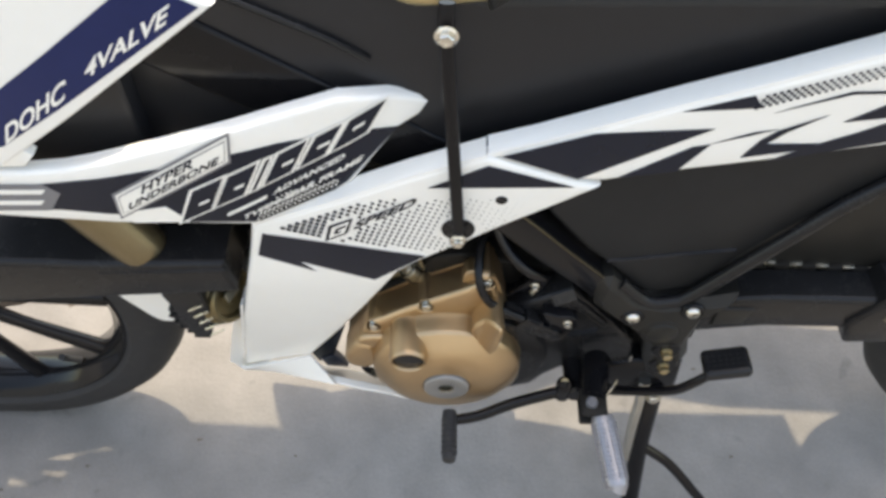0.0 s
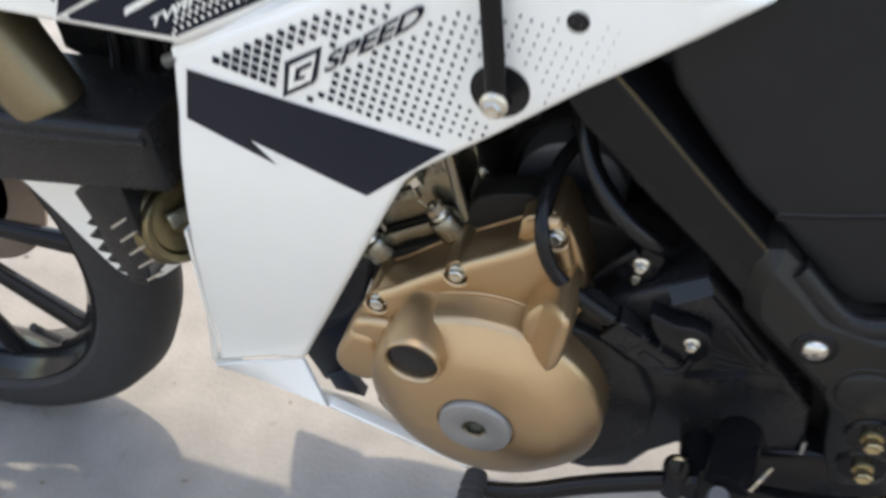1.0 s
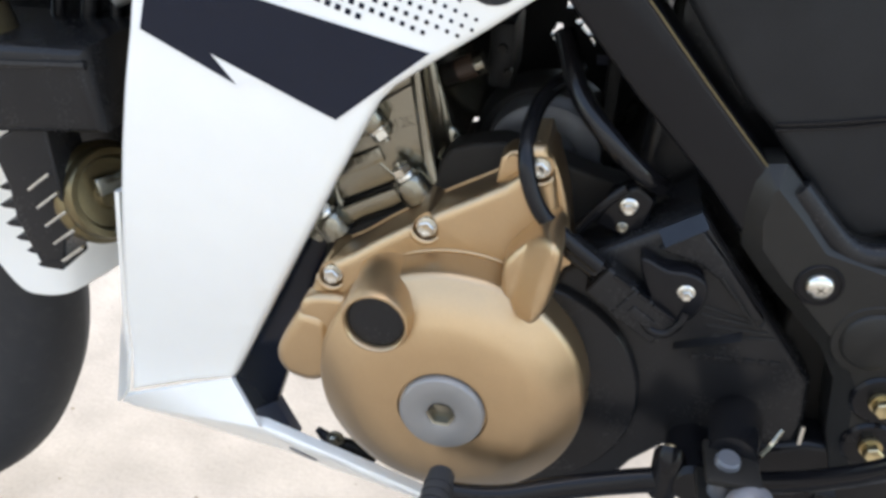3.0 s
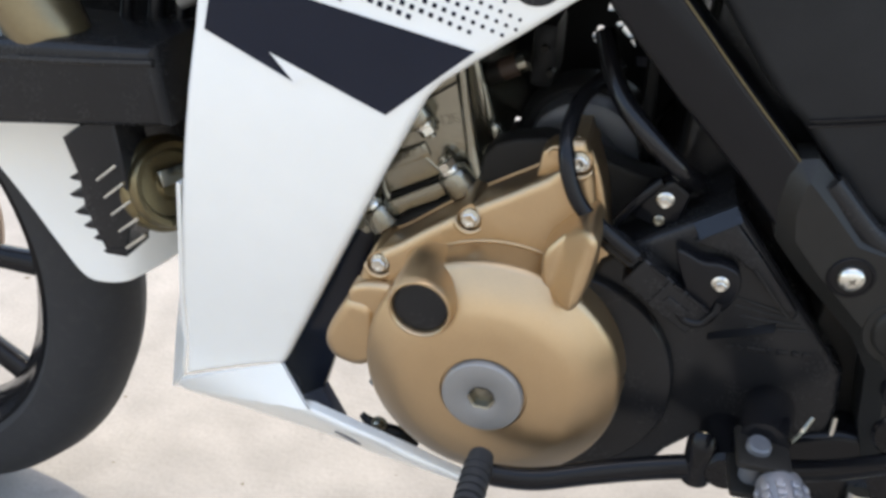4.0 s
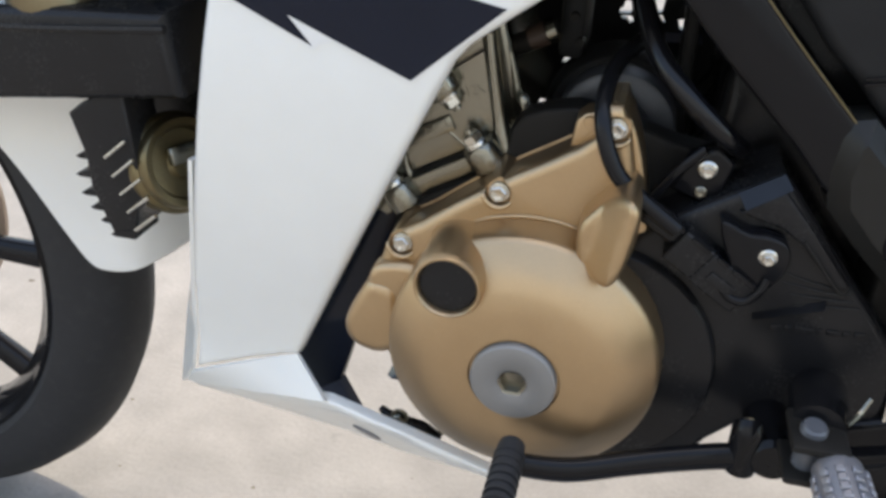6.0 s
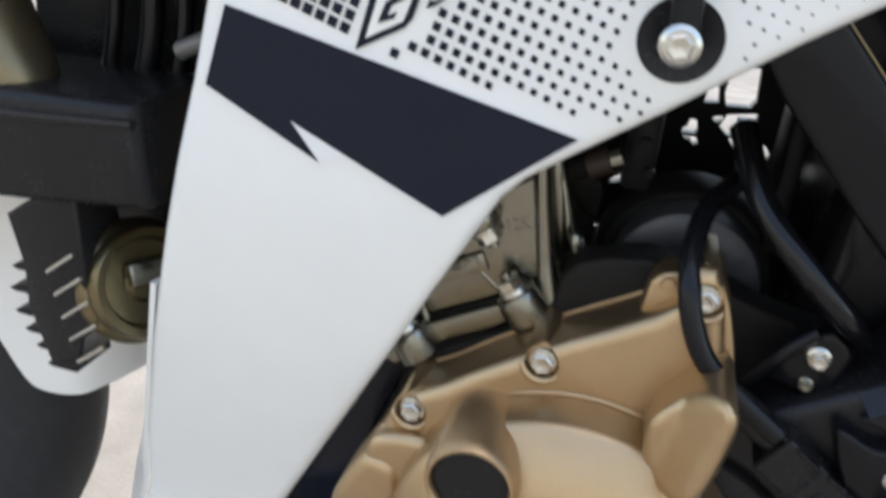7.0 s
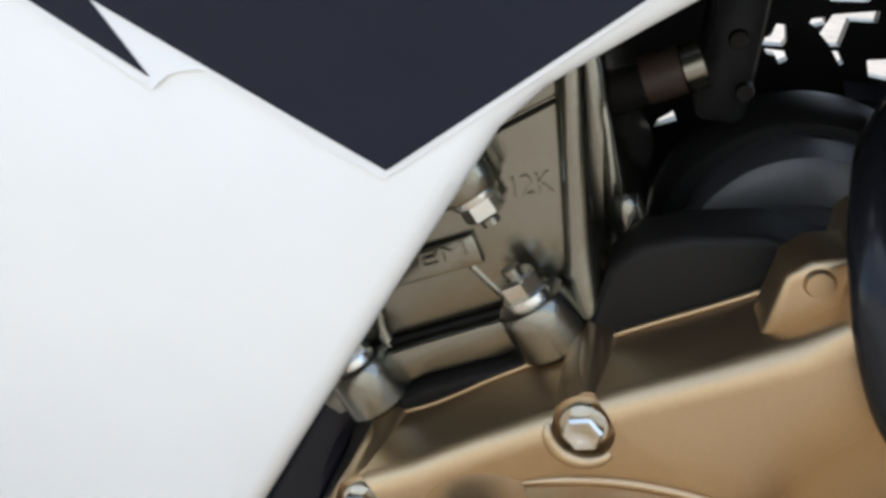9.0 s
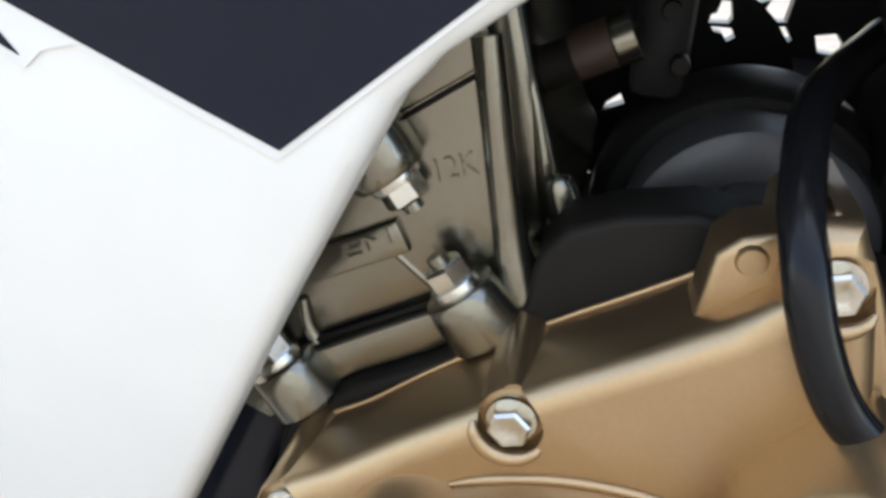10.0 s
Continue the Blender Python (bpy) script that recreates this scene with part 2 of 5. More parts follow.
def plate(outline, y0, y1, bevel=0.002, bend=None, step=0.016, segments=3, bm=None, both=False):
    """A plate with an outline in (x, z), its outer face at y0 and its back at y1; bend(x, z) is added to y."""
    bm2 = bmesh.new()
    f = bm2.faces.new([bm2.verts.new((x, y0, z)) for x, z in outline])
    back = bmesh.ops.extrude_face_region(bm2, geom=[f])
    moved = [v for v in back["geom"] if isinstance(v, bmesh.types.BMVert)]
    for v in moved:
        v.co.y = y1
    bmesh.ops.recalc_face_normals(bm2, faces=bm2.faces)
    if bevel:
        rim = [e for e in bm2.edges if all(abs(v.co.y - y0) < 1e-6 for v in e.verts) or (both and all(abs(v.co.y - y1) < 1e-6 for v in e.verts))]
        bmesh.ops.bevel(bm2, geom=rim, offset=bevel, segments=segments, affect="EDGES", clamp_overlap=True, profile=0.5)
    if bend:
        xs, zs = [v.co.x for v in bm2.verts], [v.co.z for v in bm2.verts]
        for axis, lo, hi in (((0, 0, 1), min(zs), max(zs)), ((1, 0, 0), min(xs), max(xs))):
            k = lo + step
            while k < hi - 1e-4:
                bmesh.ops.bisect_plane(bm2, geom=bm2.verts[:] + bm2.edges[:] + bm2.faces[:], plane_co=[k * a for a in axis], plane_no=axis)
                k += step
        for v in bm2.verts:
            v.co.y += bend(v.co.x, v.co.z)
    bmesh.ops.triangulate(bm2, faces=[f for f in bm2.faces if len(f.verts) > 4])
    if bm is None:
        return bm2
    me = bpy.data.meshes.new("join")
    bm2.to_mesh(me)
    bm2.free()
    bm.from_mesh(me)
    bpy.data.meshes.remove(me)
    return bm


def block(x0, x1, y0, y1, z0, z1, bevel=0.003, m=None, bm=None, segments=2):
    """A box with rounded edges."""
    b = bmesh.new()
    bmesh.ops.create_cube(b, size=1)
    for v in b.verts:
        v.co = Vector(((x0 + x1) / 2 + v.co.x * (x1 - x0), (y0 + y1) / 2 + v.co.y * (y1 - y0), (z0 + z1) / 2 + v.co.z * (z1 - z0)))
    if bevel:
        bmesh.ops.bevel(b, geom=b.edges[:], offset=bevel, segments=segments, affect="EDGES", clamp_overlap=True, profile=0.5)
    if m:
        bmesh.ops.transform(b, matrix=m, verts=b.verts)
    if bm is None:
        return b
    me = bpy.data.meshes.new("join")
    b.to_mesh(me)
    b.free()
    bm.from_mesh(me)
    bpy.data.meshes.remove(me)
    return bm


def aim(at, way):
    """The matrix that carries the bolt's own axis (-y, at the origin) to a place and a direction."""
    return Matrix.Translation(at) @ (-Vector(way)).normalized().to_track_quat("Y", "Z").to_matrix().to_4x4()


def hex_bolt(at, size=0.0045, way=(0, -1, 0), parent=None, mat=None, flange=1.5, height=1.15, name="bolt", label="", dimple=True):
    """A flanged hexagon bolt; size: half the width across the corners."""
    s = size
    bm = lathe([(0.0, 0.0), (flange * s, 0.0), (flange * s, -0.18 * s), (1.15 * s, -0.42 * s), (0.0, -0.42 * s)], 0, 0, 28)
    rings = []
    for r, y in ((0.98, -0.40), (1.0, -height + 0.14), (0.86, -height)):
        rings.append([bm.verts.new((r * s * math.cos(k * math.tau / 6 + 0.3), y * s, r * s * math.sin(k * math.tau / 6 + 0.3))) for k in range(6)])
    for a, b in zip(rings, rings[1:]):
        for k in range(6):
            bm.faces.new((a[k], a[(k + 1) % 6], b[(k + 1) % 6], b[k]))
    if dimple:
        inner = [bm.verts.new((0.74 * s * math.cos(k * math.tau / 6 + 0.3), -height * s, 0.74 * s * math.sin(k * math.tau / 6 + 0.3))) for k in range(6)]
        deep = [bm.verts.new((0.45 * s * math.cos(k * math.tau / 6 + 0.3), (-height + 0.14) * s, 0.45 * s * math.sin(k * math.tau / 6 + 0.3))) for k in range(6)]
        for a, b in ((rings[-1], inner), (inner, deep)):
            for k in range(6):
                bm.faces.new((a[k], a[(k + 1) % 6], b[(k + 1) % 6], b[k]))
        bm.faces.new(deep)
    else:
        bm.faces.new(rings[-1])
    bmesh.ops.transform(bm, matrix=aim(at, way), verts=bm.verts)
    return part(name, bm, mat or STEEL, parent, label, smooth=30)


def pan_screw(at, r, parent, way=(0, -1, 0)):
    """A domed cross-head screw with a washer."""
    bm = lathe([(0, 0), (r * 1.05, 0), (r, -0.25 * r), (r * 0.85, -0.5 * r), (r * 0.55, -0.66 * r), (0.0, -0.7 * r)], 0, 0, 32)
    bmesh.ops.transform(bm, matrix=aim(at, way), verts=bm.verts)
    s = part("screw", bm, STEEL, parent)
    bm = bmesh.new()
    for turn in (0.5, 0.5 + math.pi / 2):
        m = aim(at, way) @ Matrix.Rotation(turn, 4, "Y")
        block(-0.34 * r, 0.34 * r, -0.705 * r, -0.5 * r, -0.05 * r, 0.05 * r, 0, m, bm)
    part("cross_slot", bm, CASE, s)
    return s


def lettering(text, origin, u, v, bend, parent, mat, name="lettering", lift=0.0010, depth=0.0003, label="", bold=0.022, slant=0.25):
    """Text as a thin raised print: origin is the start of the base line, u the way and length of the line, v the way and height of a capital."""
    cu = bpy.data.curves.new("text", "FONT")
    cu.body = text
    cu.extrude, cu.offset, cu.shear = 0.0, bold, slant
    tmp = new("text", cu)
    bpy.context.view_layer.update()
    me = bpy.data.meshes.new_from_object(tmp.evaluated_get(bpy.context.evaluated_depsgraph_get()))
    bpy.data.objects.remove(tmp)
    bm = bmesh.new()
    bm.from_mesh(me)
    bpy.data.meshes.remove(me)
    xs, ys = [w.co.x for w in bm.verts], [w.co.y for w in bm.verts]
    x0, x1, y0, y1 = min(xs), max(xs), min(ys), max(ys)
    r = bmesh.ops.extrude_face_region(bm, geom=bm.faces[:])
    top = {w for w in r["geom"] if isinstance(w, bmesh.types.BMVert)}
    for w in bm.verts:
        a, c = (w.co.x - x0) / (x1 - x0), (w.co.y - y0) / (y1 - y0)
        x, z = origin[0] + u[0] * a + v[0] * c, origin[1] + u[1] * a + v[1] * c
        w.co = Vector((x, bend(x, z) - lift - (depth if w in top else 0.0), z))
    return part(name, bm, mat, parent, label, smooth=20)


def decal(outline, bend, parent, mat, lift=0.0005, name="decal", label=""):
    """A thin printed film that follows its panel."""
    return part(name, plate(outline, -lift - 0.0003, -lift, 0, lambda x, z: bend(x, z)), mat, parent, label)


# ---- setting: one concrete yard reaching the horizon ----
bm = bmesh.new()
bmesh.ops.create_grid(bm, x_segments=2, y_segments=2, size=400)
ground = tagged(part("ground", bm, CONCRETE), "sunlit grey concrete yard with fine stains", "ground", kind="structure")

# a little dry litter on the concrete
random.seed(7)
bm = bmesh.new()
for k in range(70):
    x, y, r = random.uniform(-0.75, 0.6), random.uniform(-0.35, 0.6), random.uniform(0.0012, 0.0042)
    turn = random.uniform(0, math.pi)
    lump = [bm.verts.new((x + r * random.uniform(0.7, 1.8) * math.cos(a + turn), y + r * random.uniform(0.5, 1.0) * math.sin(a + turn), 0.0005)) for a in (0, 1.2, 2.3, 3.4, 4.5, 5.4)]
    top = bm.verts.new((x, y, r * 0.5))
    for i in range(6):
        bm.faces.new((lump[i], lump[(i + 1) % 6], top))
tagged(part("grit", bm, GRIT), "small dark bits of grit scattered on the concrete", "grit", kind="stuff")

# an unseen pale wall, added behind the walker to bounce sunlight onto the bike
bm = block(-9.0, 9.0, -4.30, -4.05, 0.0, 3.2, 0.01)
tagged(part("wall_south", bm, PLASTER), "added pale plastered wall that bounces fill light", "wall", kind="structure")

# ---- the motorcycle ----
bike = new("motorcycle")
tagged(bike, "white and black underbone motorcycle with gold engine cover, on its stand", "motorcycle")


def interp(x, xs, ys):
    return float(np.interp(x, xs, ys))


def cowl_y(x, z):
    k = min(1.0, max(0.0, (0.48 - z) / 0.21))
    return -0.112 + 0.034 * k ** 1.4


def leg_y(x, z):
    return interp(x, (-0.42, -0.25, -0.15, -0.077, -0.017), (-0.133, -0.128, -0.115, -0.100, -0.080))


def rear_y(x, z):
    return -0.110


# lower side cowl, white
COWL = [(-0.155, 0.545), (-0.085, 0.577), (-0.032, 0.604), (0.024, 0.629), (0.036, 0.624), (0.094, 0.602), (0.111, 0.598), (0.087, 0.580), (0.043, 0.549),
        (0.005, 0.520), (-0.020, 0.502), (-0.036, 0.490), (-0.044, 0.481), (-0.050, 0.469), (-0.066, 0.437), (-0.098, 0.370), (-0.145, 0.273), (-0.179, 0.262), (-0.221, 0.246), (-0.215, 0.279), (-0.207, 0.325),
        (-0.196, 0.380), (-0.182, 0.440), (-0.166, 0.505), (-0.160, 0.535)]
side_cowl = part("side_cowl", plate(COWL, 0.0, 0.012, 0.0045, cowl_y, both=False), WHITE, bike, "glossy white lower side cowl")


def ledge(line, parent, y0, y1, rise, name):
    """The strip that folds inwards along a panel's upper edge."""
    bm = bmesh.new()
    rows = []
    for x, z in line:
        y = y0(x, z)
        rows.append([bm.verts.new(c) for c in ((x, y + 0.001, z - 0.0035), (x, y + 0.0015, z + 0.0012), (x, y + 0.006, z + 0.003), (x, y1, z + rise), (x, y1 + 0.001, z + rise - 0.006))])
    for a, b in zip(rows, rows[1:]):
        for k in range(4):
            bm.faces.new((a[k], a[k + 1], b[k + 1], b[k]))
    return part(name, bm, WHITE, parent)


ledge([(-0.158, 0.543), (-0.120, 0.560), (-0.085, 0.577), (-0.032, 0.604), (0.024, 0.629)], side_cowl, cowl_y, -0.0955, 0.0045, "top_ledge")
decal([(-0.1525, 0.5370), (-0.1605, 0.5040), (-0.1125, 0.4806), (-0.1085, 0.4842), (-0.1020, 0.4858), (-0.0645, 0.4690), (-0.0182, 0.5085)], cowl_y, side_cowl, FILM, 0.0002, label="clear sticker edge")
decal([(-0.151, 0.535), (-0.159, 0.505), (-0.113, 0.483), (-0.125, 0.497), (-0.064, 0.471), (-0.020, 0.508)], cowl_y, side_cowl, NAVY, label="navy flash decal")
decal([(-0.018, 0.595), (0.026, 0.621), (0.032, 0.619), (0.091, 0.599)], cowl_y, side_cowl, NAVY, label="navy flash decal")

# printed raster of squares, shrinking towards the rear
bm = bmesh.new()
UU, VV = Vector((0.00464, -0.00150)), Vector((0.00159, 0.00465))
for i in range(-30, 50):
    for j in range(-30, 40):
        x, z = Vector((-0.0713, 0.5428)) + UU * i + VV * j
        low = interp(x, (-0.136, -0.100, -0.008, 0.008, 0.055), (0.5405, 0.5285, 0.5145, 0.5265, 0.563))
        high = interp(x, (-0.137, -0.104, -0.077, -0.053, 0.055), (0.5415, 0.5595, 0.5715, 0.5805, 0.584))
        if not (low < z < high and -0.136 < x < 0.056):
            continue
        if (abs(x + 0.0890 - (z - 0.5415) * 0.27) < 0.0125 and abs(z - 0.5415 - (x + 0.0890) * 0.52) < 0.0125) or (-0.080 < x < -0.022 and abs(z - (0.5475 + (x + 0.077) * 0.65)) < 0.0068) or (x - 0.006) ** 2 + (z - 0.545) ** 2 < 0.0185 ** 2 or (x - 0.038) ** 2 + (z - 0.582) ** 2 < 0.008 ** 2:
            continue
        s = interp(x, (-0.135, -0.100, -0.07, 0.0, 0.055), (0.40, 0.35, 0.285, 0.155, 0.05))
        y = cowl_y(x, z) - 0.0006
        du, dv = UU * s, VV * s
        bm.faces.new([bm.verts.new((x + du.x * p + dv.x * q, y, z + du.y * p + dv.y * q)) for p, q in ((-1, -1), (1, -1), (1, 1), (-1, 1))])
part("halftone_print", bm, NAVY, side_cowl, "raster of small navy squares")
# emblem in a box and the word beside it
emblem = decal([(-0.1012, 0.5262), (-0.0966, 0.5463), (-0.0766, 0.5570), (-0.0815, 0.5395), (-0.0840, 0.5362)], cowl_y, side_cowl, NAVY, label="boxed emblem")
decal([(-0.0976, 0.5308), (-0.0942, 0.5446), (-0.0797, 0.5532), (-0.0846, 0.5383)], cowl_y, side_cowl, DECALWHITE, 0.0009)
decal([(-0.0935, 0.5365), (-0.0910, 0.5440), (-0.0822, 0.5492), (-0.0830, 0.5465), (-0.0888, 0.5430), (-0.0902, 0.5395), (-0.0868, 0.5412), (-0.0878, 0.5388)], cowl_y, side_cowl, NAVY, 0.0013)
lettering("SPEED", (-0.0772, 0.5428), (0.0500, 0.0325), (0.0012, 0.0092), cowl_y, side_cowl, NAVY)

# recess with the lower stay bolt, and a plug hole
part("stay_recess", lathe([(0.0, -0.1127), (0.0125, -0.1127), (0.0132, -0.1130), (0.0136, -0.1122)], 0.006, 0.545, 40), BLACK, side_cowl)
part("plug", lathe([(0.0, -0.1129), (0.0042, -0.1129), (0.0048, -0.1122)], 0.038, 0.582, 28), BLACK, side_cowl)
stay = part("stay", tube([(-0.006, -0.104, 0.757), (-0.006, -0.108, 0.735), (0.0005, -0.118, 0.64), (0.006, -0.1205, 0.553), (0.006, -0.1195, 0.543)], (0.0052, 0.0052, 0.0047, 0.0048, 0.0075), 16, 6, squash=0.6), GLOSS, bike, "black flat steel stay bolted at both ends")
hex_bolt((0.006, -0.1235, 0.545), 0.0043, parent=stay)
hex_bolt((-0.006, -0.112, 0.738), 0.0052, parent=stay)

# chin of the cowl: ledge and lower lip with a drain hole
bm = bmesh.new()
top = [(-0.221, -0.080, 0.247), (-0.179, -0.079, 0.263), (-0.145, -0.078, 0.274)]
lip = [(-0.240, -0.058, 0.2205), (-0.188, -0.077, 0.2370), (-0.115, -0.107, 0.2645)]
for a, b, c, d in zip(top, top[1:], lip[1:], lip):
    bm.faces.new([bm.verts.new(q) for q in (a, b, c, d)])
bmesh.ops.remove_doubles(bm, verts=bm.verts, dist=1e-5)
bmesh.ops.solidify(bm, geom=bm.faces[:], thickness=0.003)
part("chin_ledge", bm, WHITE, side_cowl, smooth=75)
CHIN_X = (-0.240, -0.188, -0.115, -0.060, -0.013)


def chin_y(x, z):
    return interp(x, CHIN_X, (-0.058, -0.077, -0.107, -0.113, -0.117)) + 0.75 * max(0.0, interp(x, CHIN_X, (0.2165, 0.233, 0.2605, 0.250, 0.239)) - z)


part("chin", plate([(-0.240, 0.2205), (-0.188, 0.2370), (-0.115, 0.2645), (-0.060, 0.2540), (-0.013, 0.2430), (-0.013, 0.2360), (-0.050, 0.2200), (-0.083, 0.2060), (-0.127, 0.2070), (-0.188, 0.2120), (-0.236, 0.2100)], 0.0, 0.008, 0.0015, chin_y, 0.010), WHITE, side_cowl)
# solid grey oval on the chin, its colour gives the shade of the hole
part("drain_hole", plate([(-0.0980 + 0.0090 * math.cos(k * math.tau / 20), 0.2262 - 0.0040 * math.cos(k * math.tau / 20) + 0.0075 * math.sin(k * math.tau / 20)) for k in range(20)], -0.0010, 0.004, 0.0004, chin_y), DECALGREY, side_cowl, "grey oval drawn for the shade in the drain hole")
part("inner_duct", plate([(-0.158, 0.262), (-0.1500, 0.2430), (-0.1435, 0.2260), (-0.1290, 0.2285), (-0.1165, 0.2700), (-0.1040, 0.3180), (-0.0850, 0.3720), (-0.0820, 0.390), (-0.098, 0.396), (-0.125, 0.335)], -0.060, -0.050, 0.0015), NAVY, side_cowl)
part("duct_lip", plate([(-0.1400, 0.2340), (-0.1250, 0.2440), (-0.1110, 0.2160), (-0.1350, 0.2180)], -0.0615, -0.052, 0.001), BLUEBOX, side_cowl, "blue-grey lower lip of the duct")
# right-hand cowl
right_cowl = part("side_cowl", plate([(x, z) for x, z in COWL], 0.112, 0.100, 0.003), WHITE, bike)

# leg shield, white, with its prints
LEG = [(-0.420, 0.630), (-0.340, 0.624), (-0.304, 0.623), (-0.276, 0.626), (-0.194, 0.645), (-0.134, 0.660), (-0.080, 0.672), (-0.039, 0.664), (-0.024, 0.657), (-0.018, 0.651), (-0.024, 0.641), (-0.040, 0.632),
       (-0.076, 0.584), (-0.117, 0.563), (-0.150, 0.549), (-0.241, 0.563), (-0.340, 0.574), (-0.430, 0.582)]
leg_shield = part("leg_shield", plate(LEG, 0.0, 0.012, 0.004, leg_y), WHITE, bike, "glossy white leg shield with dark prints")
decal([(-0.400, 0.600), (-0.309, 0.610), (-0.209, 0.623), (-0.124, 0.638), (-0.076, 0.641), (-0.040, 0.635), (-0.079, 0.588), (-0.090, 0.580), (-0.150, 0.5545), (-0.207, 0.562), (-0.242, 0.5755), (-0.290, 0.583), (-0.400, 0.585)],
      leg_y, leg_shield, NAVY, label="dark swoosh print")
decal([(-0.200, 0.562), (-0.214, 0.582), (-0.235, 0.580), (-0.250, 0.5735), (-0.240, 0.566)], leg_y, leg_shield, DECALWHITE, 0.0009, label="white arrow print")
decal([(-0.2475, 0.601), (-0.154, 0.655), (-0.158, 0.625), (-0.249, 0.572)], leg_y, leg_shield, DECALGREY, 0.0012, label="boxed white sticker")
decal([(-0.2455, 0.5995), (-0.156, 0.6515), (-0.1597, 0.6265), (-0.247, 0.5755)], leg_y, leg_shield, DECALWHITE, 0.0016)
decal([(-0.2438, 0.5982), (-0.158, 0.6482), (-0.1612, 0.6277), (-0.2452, 0.5788)], leg_y, leg_shield, DECALGREY, 0.0019)
decal([(-0.2430, 0.5976), (-0.1588, 0.6467), (-0.1617, 0.6285), (-0.2444, 0.5800)], leg_y, leg_shield, DECALWHITE, 0.0022)
lettering("HYPER", (-0.2265, 0.6000), (0.042, 0.0245), (0.0012, 0.0088), leg_y, leg_shield, NAVY, lift=0.0027)
lettering("UNDERBONE", (-0.2395, 0.5838), (0.0745, 0.0435), (0.0010, 0.0068), leg_y, leg_shield, NAVY, lift=0.0027)
# the model's name stands as six plain slanted blocks, dark with a white border
ux, uz = 0.148, 0.076
for k, (a, b) in enumerate(((0.0, 0.19), (0.19, 0.37), (0.385, 0.435), (0.45, 0.62), (0.635, 0.79), (0.80, 1.0))):
    for grow, mat, lift in ((0.0034, DECALWHITE, 0.0010), (0.0, NAVY, 0.0015)):
        g = grow
        p0, p1 = (-0.206 + ux * a, 0.563 + uz * a), (-0.206 + ux * b - 0.004, 0.563 + uz * b - 0.002)
        h = (0.015, 0.034 - 0.008 * a)
        decal([(p0[0] - g, p0[1] - g), (p1[0] + g * 0.6, p1[1] - g * 0.3), (p1[0] + h[0] + g, p1[1] + h[1] + g), (p0[0] + h[0] - g * 0.6, p0[1] + h[1] + g * 0.4)], leg_y, leg_shield, mat, lift, label="slanted block of the model mark" if grow else "")
# white slits within the blocks
for a, w in ((0.075, 0.02), (0.27, 0.018), (0.52, 0.02), (0.70, 0.022), (0.875, 0.02)):
    q = (-0.206 + ux * a + 0.0050, 0.563 + uz * a + 0.0120)
    decal([q, (q[0] + ux * w * 2.8, q[1] + uz * w * 2.8), (q[0] + ux * w * 2.8 + 0.0012, q[1] + uz * w * 2.8 + 0.0030), (q[0] + 0.0012, q[1] + 0.0030)], leg_y, leg_shield, DECALWHITE, 0.0019)
decal([(-0.172, 0.5645), (-0.140, 0.5815), (-0.1385, 0.5855), (-0.1705, 0.5685)], leg_y, leg_shield, DECALWHITE, 0.0010, name="maker_bar", label="plain white bar")
lettering("ADVANCED", (-0.135, 0.5840), (0.056, 0.0305), (0.0008, 0.0052), leg_y, leg_shield, DECALWHITE)
lettering("TWIN-SPAR FRAME", (-0.160, 0.5590), (0.094, 0.0500), (0.0008, 0.0052), leg_y, leg_shield, DECALWHITE)
bm = bmesh.new()
for i in range(26):
    for j in range(9):
        x, z = -0.150 + i * 0.0036 + j * 0.0012, 0.556 + i * 0.00165 + j * 0.0033 - (j % 2) * 0.0009
        if z < 0.556 + (x + 0.15) * 0.46 or z > 0.580 + (x + 0.15) * 0.20 - 0.012 * max(0, (-0.128 - x) / 0.022) or x > -0.086:
            continue
        s, y = 0.00105, leg_y(x, z) - 0.0013
        bm.faces.new([bm.verts.new((x + s * a, y, z + s * b)) for a, b in ((-0.6, -1), (1, -0.6), (0.6, 1), (-1, 0.6))])
part("halftone_print", bm, DECALWHITE, leg_shield, "raster of small white squares")
# maker's emblem on the front end as a plain grey shape
decal([(-0.350, 0.583), (-0.297, 0.583), (-0.284, 0.602), (-0.293, 0.612), (-0.350, 0.612)], leg_y, leg_shield, DECALGREY, 0.0010, name="emblem", label="plain grey angular emblem")
for s in (0.0, 0.012):
    decal([(-0.345, 0.590 + s), (-0.302 + s * 0.4, 0.590 + s), (-0.298 + s * 0.4, 0.595 + s), (-0.345, 0.595 + s)], leg_y, leg_shield, DECALWHITE, 0.0015)

# upper front cowl with the blue band
UP = [(-0.440, 0.625), (-0.335, 0.628), (-0.312, 0.633), (-0.143, 0.760), (-0.160, 0.771), (-0.250, 0.800), (-0.440, 0.790)]
front_cowl = part("front_cowl", plate(UP, -0.002, 0.012, 0.003, leg_y), WHITE, bike, "white front cowl with a dark blue band")
decal([(-0.400, 0.617 + 0.03), (-0.304, 0.6535), (-0.151, 0.7605), (-0.163, 0.769), (-0.197, 0.7715), (-0.287, 0.7045), (-0.400, 0.640)], lambda x, z: leg_y(x, z) - 0.002, front_cowl, BLUE, label="dark blue band")
lettering("DOHC", (-0.3010, 0.6560), (0.056, 0.0430), (0.0035, 0.0155), lambda x, z: leg_y(x, z) - 0.002, front_cowl, DECALWHITE)
lettering("4VALVE", (-0.2300, 0.7125), (0.061, 0.0400), (0.0025, 0.0125), lambda x, z: leg_y(x, z) - 0.002, front_cowl, DECALWHITE)
